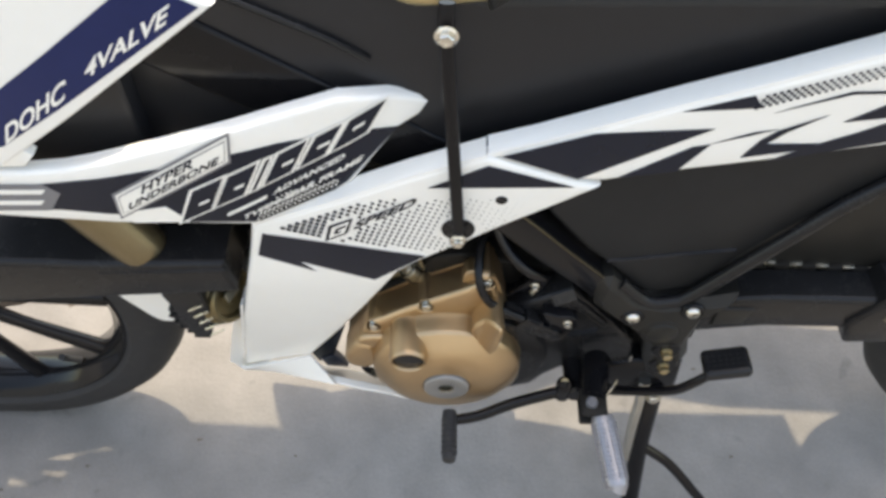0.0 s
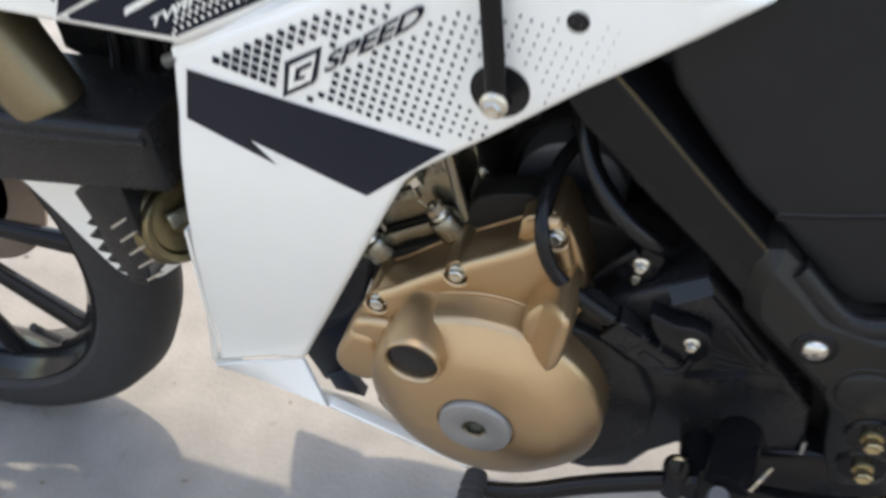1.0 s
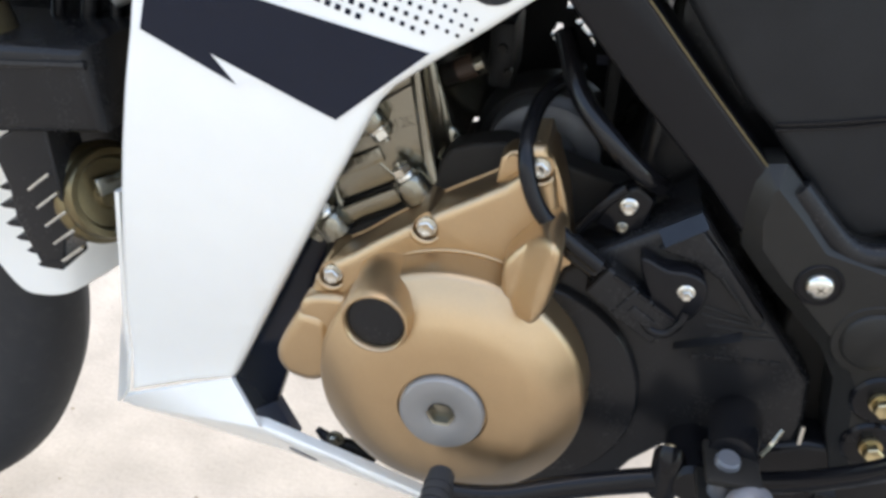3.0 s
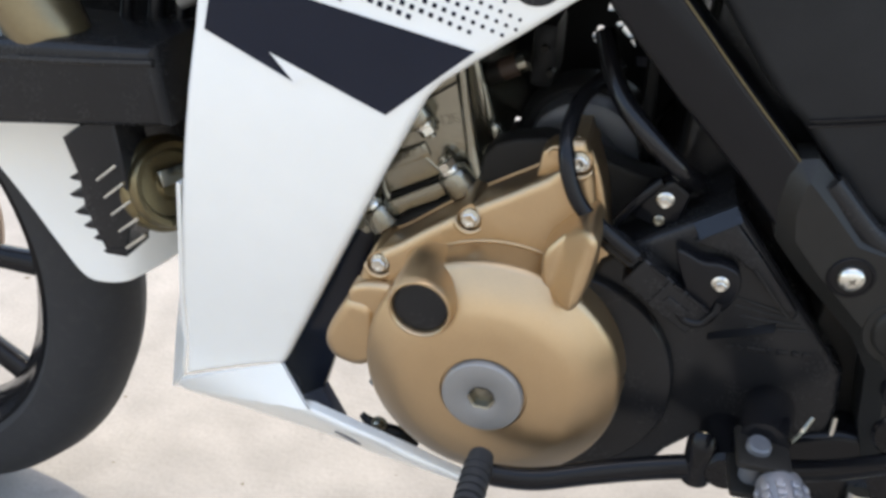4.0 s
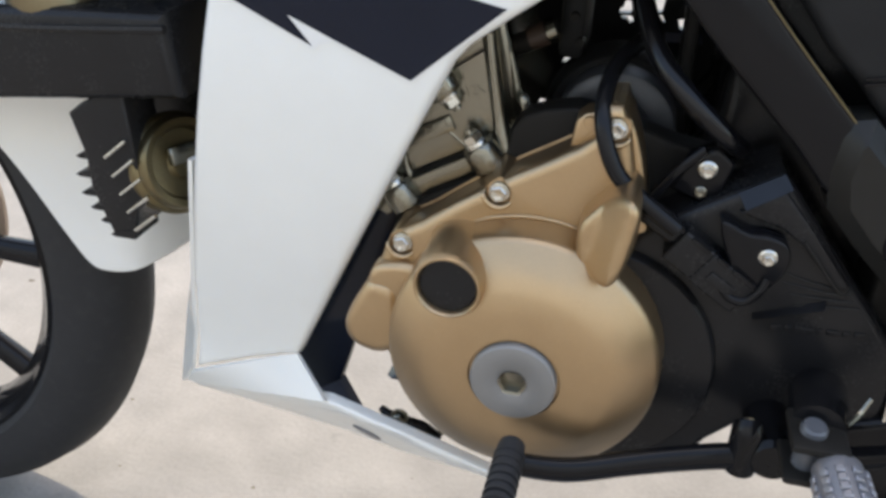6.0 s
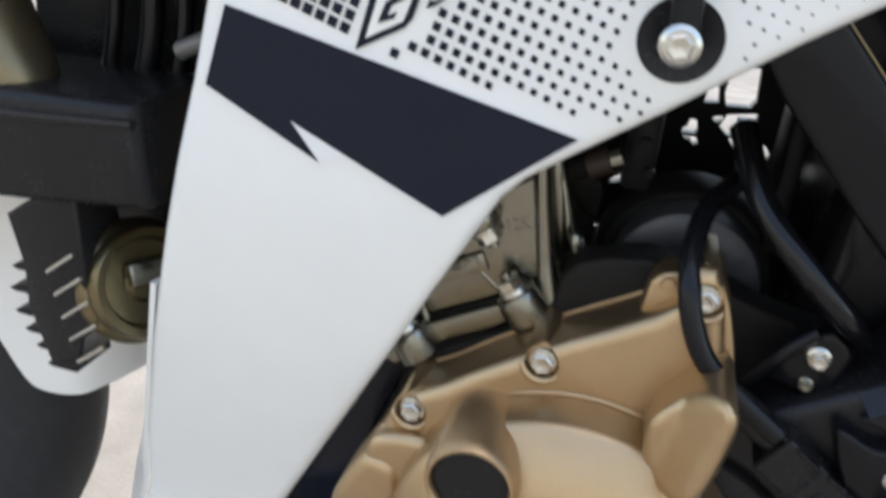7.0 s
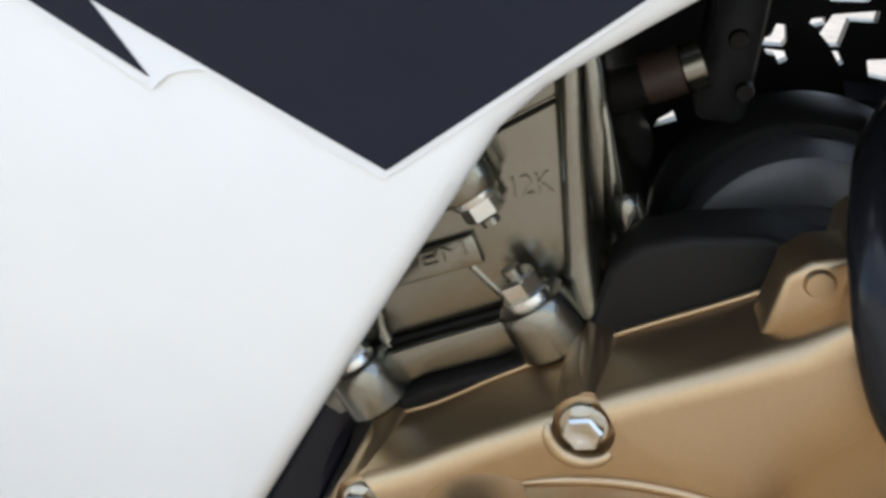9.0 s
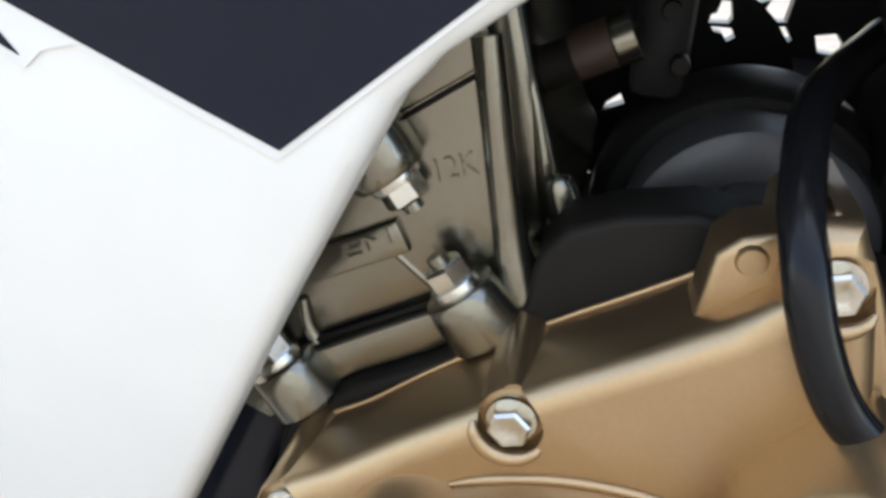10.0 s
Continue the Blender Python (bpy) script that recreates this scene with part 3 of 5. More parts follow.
part("cowl_joint", plate([(-0.430, 0.625), (-0.300, 0.629), (-0.290, 0.640), (-0.300, 0.650), (-0.430, 0.645)], 0.001, 0.010, 0.001, leg_y), WHITE, front_cowl)

# rear side cowl
REAR = [(0.030, 0.628), (0.098, 0.656), (0.152, 0.680), (0.206, 0.700), (0.270, 0.727), (0.420, 0.790), (0.440, 0.700), (0.305, 0.647), (0.243, 0.632), (0.166, 0.616), (0.112, 0.603), (0.095, 0.604)]
rear_cowl = part("rear_cowl", plate(REAR, 0.0, 0.012, 0.004, rear_y), WHITE, bike, "white rear side cowl with dark prints")
ledge([(0.0252, 0.6285), (0.060, 0.641), (0.098, 0.657), (0.152, 0.680), (0.206, 0.701), (0.270, 0.728), (0.420, 0.791)], rear_cowl, rear_y, -0.0940, 0.0050, "top_ledge")
for shape in ([(0.0355, 0.629), (0.098, 0.654), (0.179, 0.661), (0.0925, 0.606)], [(0.1215, 0.6085), (0.162, 0.6165), (0.180, 0.6455), (0.168, 0.6425)],
              [(0.204, 0.6325), (0.213, 0.650), (0.222, 0.660), (0.252, 0.6765), (0.229, 0.659), (0.218, 0.647), (0.255, 0.6485), (0.276, 0.6595), (0.310, 0.680), (0.330, 0.660), (0.224, 0.6290), (0.242, 0.6410)],
              [(0.263, 0.6695), (0.300, 0.697), (0.345, 0.706), (0.345, 0.684)], [(0.180, 0.6460), (0.206, 0.6580), (0.222, 0.6620), (0.206, 0.6555)], [(0.214, 0.677), (0.259, 0.6975), (0.310, 0.700), (0.310, 0.6975), (0.260, 0.6950)], [(0.153, 0.6765), (0.197, 0.6925), (0.2045, 0.6815)]):
    decal(shape, rear_y, rear_cowl, NAVY, label="dark angular print")
bm = bmesh.new()
for i in range(34):
    for j in range(5):
        x, z = 0.2005 + i * 0.0040 + j * 0.0014, 0.6815 + i * 0.00165 + j * 0.0036
        if z > 0.6905 + (x - 0.200) * 0.42 or x > 0.335:
            continue
        s = interp(x, (0.20, 0.335), (0.00150, 0.00085))
        bm.faces.new([bm.verts.new((x + s * a, rear_y(x, z) - 0.0011, z + s * b)) for a, b in ((-0.6, -1), (1, -0.6), (0.6, 1), (-1, 0.6))])
part("halftone_print", bm, NAVY, rear_cowl, "raster of small navy squares")

# black bodywork: centre cover, side panel, seat
body = part("centre_cover", plate([(-0.330, 0.640), (-0.150, 0.770), (0.020, 0.742), (0.300, 0.748), (0.420, 0.800), (0.440, 0.70), (0.11, 0.628), (0.03, 0.600), (-0.07, 0.570), (-0.150, 0.545), (-0.30, 0.60)], -0.078, 0.078, 0.010, both=True), PANEL, bike, "black plastic centre cover")
part("inner_cover", plate([(-0.440, 0.590), (-0.440, 0.750), (-0.300, 0.755), (-0.225, 0.700), (-0.225, 0.590)], -0.099, 0.099, 0.004), PANEL, body)
# plain plate added out of view on the right, it only shuts out sun
part("heat_guard", plate([(0.245, 0.400), (0.250, 0.560), (0.440, 0.660), (0.560, 0.640), (0.560, 0.440)], 0.096, 0.086, 0.003), BLACK, bike, "added unseen black plate on the right side")
part("crease", tube([(-0.150, -0.081, 0.742), (-0.087, -0.081, 0.709), (-0.058, -0.080, 0.690)], 0.0025, 8), BLACK, body)
part("side_panel", plate([(0.070, 0.575), (0.112, 0.606), (0.166, 0.618), (0.243, 0.634), (0.305, 0.649), (0.440, 0.700), (0.400, 0.640), (0.322, 0.592), (0.268, 0.525), (0.218, 0.448), (0.183, 0.436), (0.164, 0.4490), (0.147, 0.4700), (0.133, 0.4860), (0.118, 0.4990), (0.098, 0.5240), (0.080, 0.548)], -0.099, -0.085, 0.006), DARKPANEL, bike, "matte black side panel")
for lift in (0.0, 0.0026):
    part("panel_seam", tube([(0.135, -0.0992, 0.4862 + lift), (0.160, -0.0994, 0.4905 + lift), (0.183, -0.0994, 0.4955 + lift), (0.240, -0.0994, 0.5060 + lift)], 0.0009, 6), SHINE, bike)
part("panel_edge", tube([(0.150, -0.104, 0.462), (0.178, -0.106, 0.436), (0.200, -0.106, 0.436), (0.218, -0.106, 0.449), (0.268, -0.106, 0.524), (0.322, -0.104, 0.596), (0.420, -0.10, 0.68)], 0.0065, 12), BLACK, bike)
seat = part("seat", plate([(0.020, 0.742), (0.060, 0.772), (0.200, 0.770), (0.260, 0.755), (0.460, 0.80), (0.460, 0.84), (0.100, 0.82), (0.010, 0.78)], -0.105, 0.105, 0.016, both=True, segments=4), MATTE, bike, "black vinyl seat")
clip = part("under_seat_bracket", tube([(-0.045, -0.085, 0.755), (-0.025, -0.088, 0.748), (0.018, -0.088, 0.752)], 0.006, 10, squash=0.5), BRASS, bike, "brass-coloured bracket under the seat")

# inner fender reaches far right to close a sunlit gap in the ground shadow
part("rear_inner_fender", plate([(0.235, 0.372), (0.250, 0.480), (0.320, 0.600), (0.440, 0.690), (0.700, 0.700), (0.640, 0.600), (0.520, 0.500), (0.500, 0.372)], -0.058, 0.118, 0.006), MATTE, bike, "black inner rear fender, widened to shade the ground")
muffler = part("muffler", tube([(0.200, 0.175, 0.270), (0.290, 0.185, 0.310), (0.420, 0.190, 0.345), (0.800, 0.200, 0.440)], (0.024, 0.050, 0.068, 0.062), 28), MATTE, bike, "black exhaust silencer")

# assumed right-hand pipe, cover and duct, set to block sun under the engine
part("exhaust_header", tube([(-0.120, 0.000, 0.445), (-0.160, 0.040, 0.385), (-0.150, 0.070, 0.290), (-0.105, 0.072, 0.225), (0.020, 0.070, 0.200), (0.140, 0.120, 0.225), (0.230, 0.180, 0.290)], (0.020, 0.024, 0.026, 0.024, 0.022, 0.022, 0.024), 20), CASE, bike, "added dark exhaust pipe that shades the ground")
part("clutch_cover", lathe([(0.0, 0.105), (0.066, 0.105), (0.076, 0.096), (0.080, 0.060), (0.0, 0.060)], 0.030, 0.322, 48), CASE, bike, "dark clutch cover")
part("inner_duct", plate([(-0.158, 0.262), (-0.1435, 0.2260), (-0.1290, 0.2285), (-0.1040, 0.3180), (-0.0820, 0.390), (-0.098, 0.396), (-0.125, 0.335)], 0.062, 0.052, 0.0015), NAVY, right_cowl)

# the cowl's front edge folds inwards and down
bm = bmesh.new()
outer = [Vector((x, cowl_y(x, z) + 0.002, z)) for x, z in ((-0.1900, 0.410), (-0.1985, 0.365), (-0.2080, 0.318), (-0.2150, 0.278), (-0.222, 0.246))]
inner = [Vector(q) for q in ((-0.1900, -0.080, 0.408), (-0.2050, -0.070, 0.358), (-0.2185, -0.064, 0.322), (-0.2300, -0.060, 0.280), (-0.245, -0.055, 0.214))]
for p, q, r, s in zip(outer, outer[1:], inner[1:], inner):
    bm.faces.new([bm.verts.new(c) for c in (p, q, r, s)])
bmesh.ops.remove_doubles(bm, verts=bm.verts, dist=1e-5)
bmesh.ops.solidify(bm, geom=bm.faces[:], thickness=0.0025)
part("front_return", bm, WHITE, side_cowl)

# inside: air box, frame spars, right-hand panels
part("air_box", block(-0.110, 0.240, -0.050, 0.070, 0.530, 0.580, 0.010), BLACK, bike, "black air box")
for s in (-1, 1):
    part("frame_spar", plate([(-0.240, 0.700), (-0.200, 0.740), (0.060, 0.570), (0.040, 0.535), (-0.060, 0.585)], 0.082 * s, 0.052 * s, 0.004), GLOSS, bike, "glossy black frame spar")
part("side_panel", plate([(0.070, 0.575), (0.112, 0.606), (0.305, 0.649), (0.440, 0.700), (0.400, 0.640), (0.268, 0.525), (0.218, 0.448), (0.178, 0.436), (0.135, 0.470), (0.085, 0.530)], 0.099, 0.085, 0.004), PANEL, bike, "matte black side panel")
part("rear_cowl", plate(REAR, 0.110, 0.098, 0.003), WHITE, bike)
part("leg_shield", plate(LEG, 0.122, 0.112, 0.003), WHITE, bike)
part("front_cowl", plate(UP, 0.132, 0.120, 0.003), WHITE, bike)
# right fender and cover, out of view, added to block sun beside the cowl
part("front_fender", plate([(-0.360, 0.490), (-0.300, 0.487), (-0.190, 0.545), (-0.160, 0.530), (-0.187, 0.4475), (-0.240, 0.4415), (-0.285, 0.4370), (-0.330, 0.432), (-0.360, 0.430)], 0.114, 0.060, 0.006), BLACK, bike)
part("front_side_cover", plate([(-0.330, 0.480), (-0.300, 0.480), (-0.165, 0.520), (-0.155, 0.560), (-0.300, 0.640), (-0.330, 0.640)], 0.112, 0.102, 0.004), PANEL, bike)

# ---- engine ----
engine = part("crankcase", plate([(-0.089, 0.300), (-0.091, 0.345), (-0.084, 0.377), (-0.065, 0.3935), (-0.046, 0.4035), (-0.032, 0.4125), (-0.026, 0.4170), (-0.0225, 0.4240), (-0.0210, 0.4370), (-0.015, 0.4450), (-0.004, 0.4495), (0.012, 0.4525), (0.030, 0.450), (0.060, 0.440), (0.110, 0.430), (0.130, 0.40), (0.130, 0.30), (0.09, 0.250), (0.0, 0.228), (-0.055, 0.252)], -0.0700, -0.052, 0.0025), CASE, bike, "dark cast crankcase")
part("rear_slab", plate([(-0.095, 0.30), (-0.093, 0.345), (-0.083, 0.377), (-0.066, 0.3925), (-0.046, 0.4025), (-0.030, 0.4125), (-0.018, 0.4250), (-0.004, 0.434), (0.020, 0.436), (0.060, 0.430), (0.110, 0.420), (0.130, 0.40), (0.130, 0.30), (0.0, 0.228)], -0.068, -0.034, 0.005), CASE, engine)
part("inner_case", plate([(-0.10, 0.30), (-0.10, 0.36), (-0.06, 0.392), (0.0, 0.408), (0.09, 0.405), (0.12, 0.36), (0.12, 0.28), (0.0, 0.225), (-0.06, 0.245)], -0.036, 0.085, 0.006), CASE, engine)

# gold generator cover
COVER = [(-0.094, 0.311), (-0.101, 0.320), (-0.100, 0.331), (-0.091, 0.349), (-0.083, 0.366), (-0.078, 0.380), (-0.070, 0.3865), (-0.059, 0.3932), (-0.045, 0.4040), (-0.029, 0.4152), (-0.013, 0.4256), (0.004, 0.4356), (0.0175, 0.4440), (0.025, 0.4500),
         (0.025, 0.461), (0.029, 0.4665), (0.036, 0.4670), (0.0405, 0.456), (0.0455, 0.434), (0.0455, 0.408), (0.0500, 0.385), (0.063, 0.353), (0.0695, 0.315), (0.063, 0.281), (0.048, 0.257), (0.029, 0.2450), (0.0, 0.2395), (-0.029, 0.249), (-0.052, 0.267), (-0.072, 0.292), (-0.080, 0.306)]
bm = plate(COVER, -0.1042, -0.0665, 0.0060, segments=6)
for v in bm.verts:
    if v.co.y > -0.07 and v.co.z > 0.375 and v.co.x < 0.024:
        v.co.z -= 0.0030
gold_cover = part("generator_cover", bm, GOLD, bike, "gold painted generator cover")
part("dome", lathe([(0.0748, -0.100), (0.0744, -0.1040), (0.0736, -0.1065), (0.0730, -0.1100), (0.0722, -0.1200), (0.0714, -0.1230), (0.0690, -0.1250), (0.0660, -0.1270), (0.060, -0.1325), (0.0515, -0.1368), (0.0475, -0.1385), (0.035, -0.1400), (0.0238, -0.1408), (0.0232, -0.1390), (0, -0.1390)], 0, 0.33, 128), GOLD, gold_cover, "domed gold face")
dome = gold_cover.children[0]
for x, z in ((0.0750, 0.3330), (0.0735, 0.3170)):
    carve(dome, plate([(x + 0.0032 * math.cos(k * math.tau / 16), z + 0.0032 * math.sin(k * math.tau / 16)) for k in range(16)], -0.1300, -0.1030, 0))
cap = part("timing_cap", lathe([(0.0, -0.1385), (0.0222, -0.1390), (0.0222, -0.1430), (0.0216, -0.1439), (0.0209, -0.1442), (0.0080, -0.1442), (0.0074, -0.1438), (0.0074, -0.1388)], 0, 0.33, 72), SILVER, gold_cover, "silver-grey round cap")
bm = bmesh.new()
rings = [[bm.verts.new((r * math.cos(k * math.tau / 6), y, 0.33 + r * math.sin(k * math.tau / 6))) for k in range(6)] for r, y in ((0.0079, -0.1441), (0.0066, -0.1434), (0.0062, -0.1392))]
for a, b in zip(rings, rings[1:]):
    for k in range(6):
        bm.faces.new((a[k], a[(k + 1) % 6], b[(k + 1) % 6], b[k]))
bm.faces.new(rings[-1])
part("hex_socket", bm, CAST, cap, "small hexagon socket")
# filler boss with a black plug
part("filler_boss", lathe([(0.0205, -0.100), (0.0192, -0.1050), (0.0187, -0.110), (0.0182, -0.138), (0.0176, -0.1415), (0.0168, -0.1432), (0.0158, -0.1434), (0.0150, -0.1425), (0.0146, -0.1405), (0.0145, -0.1370), (0.0, -0.1370)], -0.036, 0.379, 56), GOLD, gold_cover, "round gold filler neck")
part("filler_plug", lathe([(0.0146, -0.1375), (0.0144, -0.1400), (0.0132, -0.1404), (0.0, -0.1396)], -0.036, 0.379, 40), BLACK, gold_cover, "black rubber plug")
bm = plate(rounded([(0.0228, 0.3980), (0.0228, 0.4120), (0.0310, 0.4240), (0.0390, 0.4325), (0.0455, 0.4345), (0.0500, 0.4290), (0.0502, 0.4180), (0.0480, 0.4050), (0.0440, 0.3940), (0.0400, 0.3895), (0.0330, 0.3880), (0.0255, 0.3920)], 4), -0.1395, -0.100, 0.0060, lambda x, z: 0.0145 * min(1.0, max(0.0, (0.0400 + (z - 0.395) * 0.16 - x) / 0.0120)) + 0.0060 * min(1.0, max(0.0, (x - 0.0440 - (z - 0.395) * 0.16) / 0.0060)), 0.0025, segments=7)
part("ear", bm, GOLD, gold_cover, "raised gold lug with a sloping flank", smooth=60)
part("lobe", plate(rounded([(-0.0985, 0.3150), (-0.1020, 0.3230), (-0.1000, 0.3330), (-0.0920, 0.3490), (-0.0850, 0.3570), (-0.0720, 0.3540), (-0.0680, 0.3400), (-0.0690, 0.3180), (-0.0800, 0.3090), (-0.0920, 0.3105)], 3), -0.1130, -0.083, 0.0085, segments=6), GOLD, gold_cover, "rounded gold boss")
part("web", plate(rounded([(-0.0850, 0.3640), (-0.0700, 0.3690), (-0.0580, 0.3660), (-0.0590, 0.3450), (-0.0740, 0.3380), (-0.0870, 0.3480)], 3), -0.1110, -0.098, 0.0045, segments=5), GOLD, gold_cover)
# raised seats round the bolts
for x, z in ((-0.0705, 0.3778), (-0.0200, 0.4145), (0.0337, 0.4545)):
    carve(gold_cover, plate([(x + 0.0069 * math.cos(k * math.tau / 36), z + 0.0004 + 0.0069 * math.sin(k * math.tau / 36)) for k in range(36)], -0.125, -0.0992, 0))
    part("bolt_seat", lathe([(0.0078, -0.066), (0.0074, -0.0965), (0.0066, -0.0994), (0.0, -0.0994)], x, z, 36), GOLD, gold_cover)
    part("seat_lip", tube([(x + 0.0078 * math.cos(a), -0.1040 if 3.3 < a < 5.6 else -0.1030, z + 0.0004 + 0.0078 * math.sin(a)) for a in [math.pi * (1.02 + 0.075 * k) for k in range(12)]], [0.0006, 0.0012, 0.0016, 0.0018, 0.0018, 0.0018, 0.0018, 0.0017, 0.0016, 0.0014, 0.0011, 0.0006], 10, 3), GOLD, gold_cover)
    hex_bolt((x, -0.0994, z), 0.0046, parent=gold_cover, height=1.25, flange=1.22)
part("pad", plate([(0.012, 0.438), (0.0140, 0.4540), (0.0180, 0.4580), (0.0265, 0.4605), (0.029, 0.440)], -0.0935, -0.078, 0.002), GOLD, gold_cover, "small gold pad")
part("pad_rivet", lathe([(0, -0.0948), (0.0026, -0.0946), (0.0032, -0.0934), (0.0032, -0.090)], 0.0205, 0.4540, 24), GOLD, gold_cover)
bm = plate(rounded([(0.030, 0.462), (0.036, 0.4640), (0.0405, 0.4580), (0.0455, 0.4460), (0.0500, 0.4300), (0.0530, 0.4130), (0.0560, 0.395), (0.040, 0.390)], 3), -0.0985, -0.0700, 0.004, segments=4)
part("flank", bm, GOLD, gold_cover, "gold side flank")
part("rim_bead", tube([(0.0748 * math.cos(a), -0.1046, 0.33 + 0.0748 * math.sin(a)) for a in [radians(68 + 3.6 * k) for k in range(14)]], [0.0004, 0.0008] + [0.0011] * 10 + [0.0008, 0.0004], 10, 2), GOLD, gold_cover)
part("gasket_edge", tube([(x, -0.0712, z - 0.0021) for x, z in COVER[6:14]], 0.0008, 8, 4), GOLD, gold_cover)
part("case_rib", tube([(-0.0215, -0.067, 0.4190), (-0.0208, -0.084, 0.4195), (-0.0200, -0.099, 0.4190)], (0.0036, 0.0034, 0.0030), 14), GOLD, gold_cover)
for x, z, y in ((-0.045, 0.2475, -0.090), (0.030, 0.233, -0.095)):
    hex_bolt((x, y, z), 0.0042, parent=gold_cover, mat=CAST)

part("lower_bracket", tube([(-0.0930, -0.072, 0.2370), (-0.0820, -0.075, 0.2320), (-0.0640, -0.075, 0.2285), (-0.0520, -0.075, 0.2230)], (0.0022, 0.0048, 0.0052, 0.0030), 12), BLACK, gold_cover, "black bracket under the cover")
hex_bolt((-0.0775, -0.080, 0.2400), 0.0038, parent=gold_cover, mat=CAST, height=1.4)

# cylinder, inclined forwards
cyl = part("cylinder", plate([(-0.135, 0.395), (-0.0885, 0.392), (-0.064, 0.405), (-0.034, 0.424), (-0.0270, 0.430), (-0.0315, 0.452), (-0.0380, 0.487), (-0.050, 0.530), (-0.150, 0.530)], -0.060, 0.050, 0.003), CAST, bike, "grey cast aluminium cylinder")
part("base_flange", plate([(-0.103, 0.380), (-0.093, 0.389), (-0.078, 0.3985), (-0.060, 0.4085), (-0.047, 0.4155), (-0.034, 0.4240), (-0.026, 0.4290), (-0.020, 0.4270), (-0.028, 0.4170), (-0.046, 0.4040), (-0.064, 0.3945), (-0.09, 0.374)], -0.0655, 0.05, 0.0012), CAST, cyl)
part("base_seam", tube([(-0.092, -0.0618, 0.3905), (-0.078, -0.0618, 0.3995), (-0.060, -0.0618, 0.4095), (-0.046, -0.0618, 0.4170)], 0.0010, 8), CASE, cyl)
part("head_seam", tube([(-0.075, -0.0600, 0.4490), (-0.053, -0.0602, 0.4650), (-0.0345, -0.0602, 0.4780)], 0.0007, 8), CASE, cyl)
part("head_step", plate([(-0.090, 0.4410), (-0.053, 0.4664), (-0.0350, 0.4790), (-0.044, 0.505), (-0.10, 0.505)], -0.0612, -0.05, 0.001), CAST, cyl)
part("side_rib", tube([(-0.0815, -0.0600, 0.4110), (-0.0800, -0.0605, 0.4040), (-0.0775, -0.0605, 0.3990)], (0.0016, 0.0022, 0.0026), 10), CAST, cyl)
part("upright_rib", tube([(-0.0235, -0.0610, 0.4225), (-0.0262, -0.0612, 0.4290), (-0.0290, -0.0612, 0.4400), (-0.0330, -0.0612, 0.4600), (-0.0375, -0.0608, 0.4840)], (0.0062, 0.0052, 0.0040, 0.0036, 0.0036), 20), CAST, cyl)
part("back_face", plate([(-0.030, 0.420), (-0.014, 0.436), (-0.0205, 0.4460), (-0.0275, 0.468), (-0.036, 0.500), (-0.045, 0.50)], -0.040, 0.05, 0.004), CAST, cyl)
part("back_rib", tube([(-0.0190, -0.036, 0.4300), (-0.0225, -0.038, 0.4430), (-0.0265, -0.038, 0.4590), (-0.0300, -0.037, 0.4700)], (0.0050, 0.0036, 0.0022, 0.0016), 14), CAST, cyl)
part("back_boss", tube([(-0.0145, -0.046, 0.4330), (-0.0190, -0.046, 0.4450), (-0.0200, -0.045, 0.4480)], (0.0048, 0.0044, 0.0032), 18), CAST, cyl)
axis = Vector((-0.60, -0.06, 0.80)).normalized()
for at, up in (((-0.0397, -0.0672, 0.4258), 1), ((-0.0865, -0.066, 0.3955), 1), ((-0.0560, -0.0655, 0.4500), -1)):
    base = Vector(at)
    d = axis * up
    part("stud_boss", tube([base - d * 0.0165, base - d * 0.0145, base - d * 0.009, base - d * 0.0022, base - d * 0.0012], (0.0085, 0.0104, 0.0102, 0.0096, 0.0086), 32, 2), CAST, cyl)
    nut = hex_bolt(base - d * 0.0012, 0.0056, d, cyl, STEEL, name="nut", flange=1.2, dimple=False, height=1.35)
    part("stud_end", tube([base + d * 0.003, base + d * 0.0088], 0.0026, 12, 1), CAST, nut)
M = Matrix.Translation((-0.0617, -0.0600, 0.4295)) @ Matrix.Rotation(-math.atan2(0.45, 0.89), 4, "Y")
raised = part("raised_panel", block(-0.020, 0.0085, -0.0022, 0.003, -0.0040, 0.0048, 0.0009, M), CAST, cyl)
part("web", tube([(-0.0590, -0.0590, 0.4296), (-0.0510, -0.0592, 0.4235), (-0.0450, -0.0592, 0.4190)], 0.0013, 8), CAST, cyl)
flat = lambda x, z: -0.0600
lettering("12K", (-0.0468, 0.4484), (0.0098, 0.0036), (-0.0014, 0.0052), flat, cyl, CAST, "cast_mark", 0.0, 0.0010, "raised cast mark", 0.0, 0.0)
lettering("EM", (-0.0688, 0.4256), (0.0118, 0.0062), (-0.0014, 0.0038), lambda x, z: -0.0622, cyl, CAST, "cast_mark", 0.0, 0.0011, "raised cast mark", 0.0, 0.0)

# intake, carburettor, starter
starter = part("starter_motor", lathe([(0.0, -0.0265), (0.0185, -0.0265), (0.0200, -0.0300), (0.0285, -0.0300), (0.0325, -0.028), (0.0336, -0.023), (0.0336, 0.015), (0.030, 0.018), (0.0, 0.018)], 0.0305, 0.4275, 72), DARKGREY, bike, "round dark starter motor")
part("starter_body", lathe([(0.0, -0.010), (0.039, -0.010), (0.0425, -0.005), (0.0430, 0.012), (0.038, 0.017), (0.0, 0.017)], 0.030, 0.4250, 56), DARKPANEL, starter)
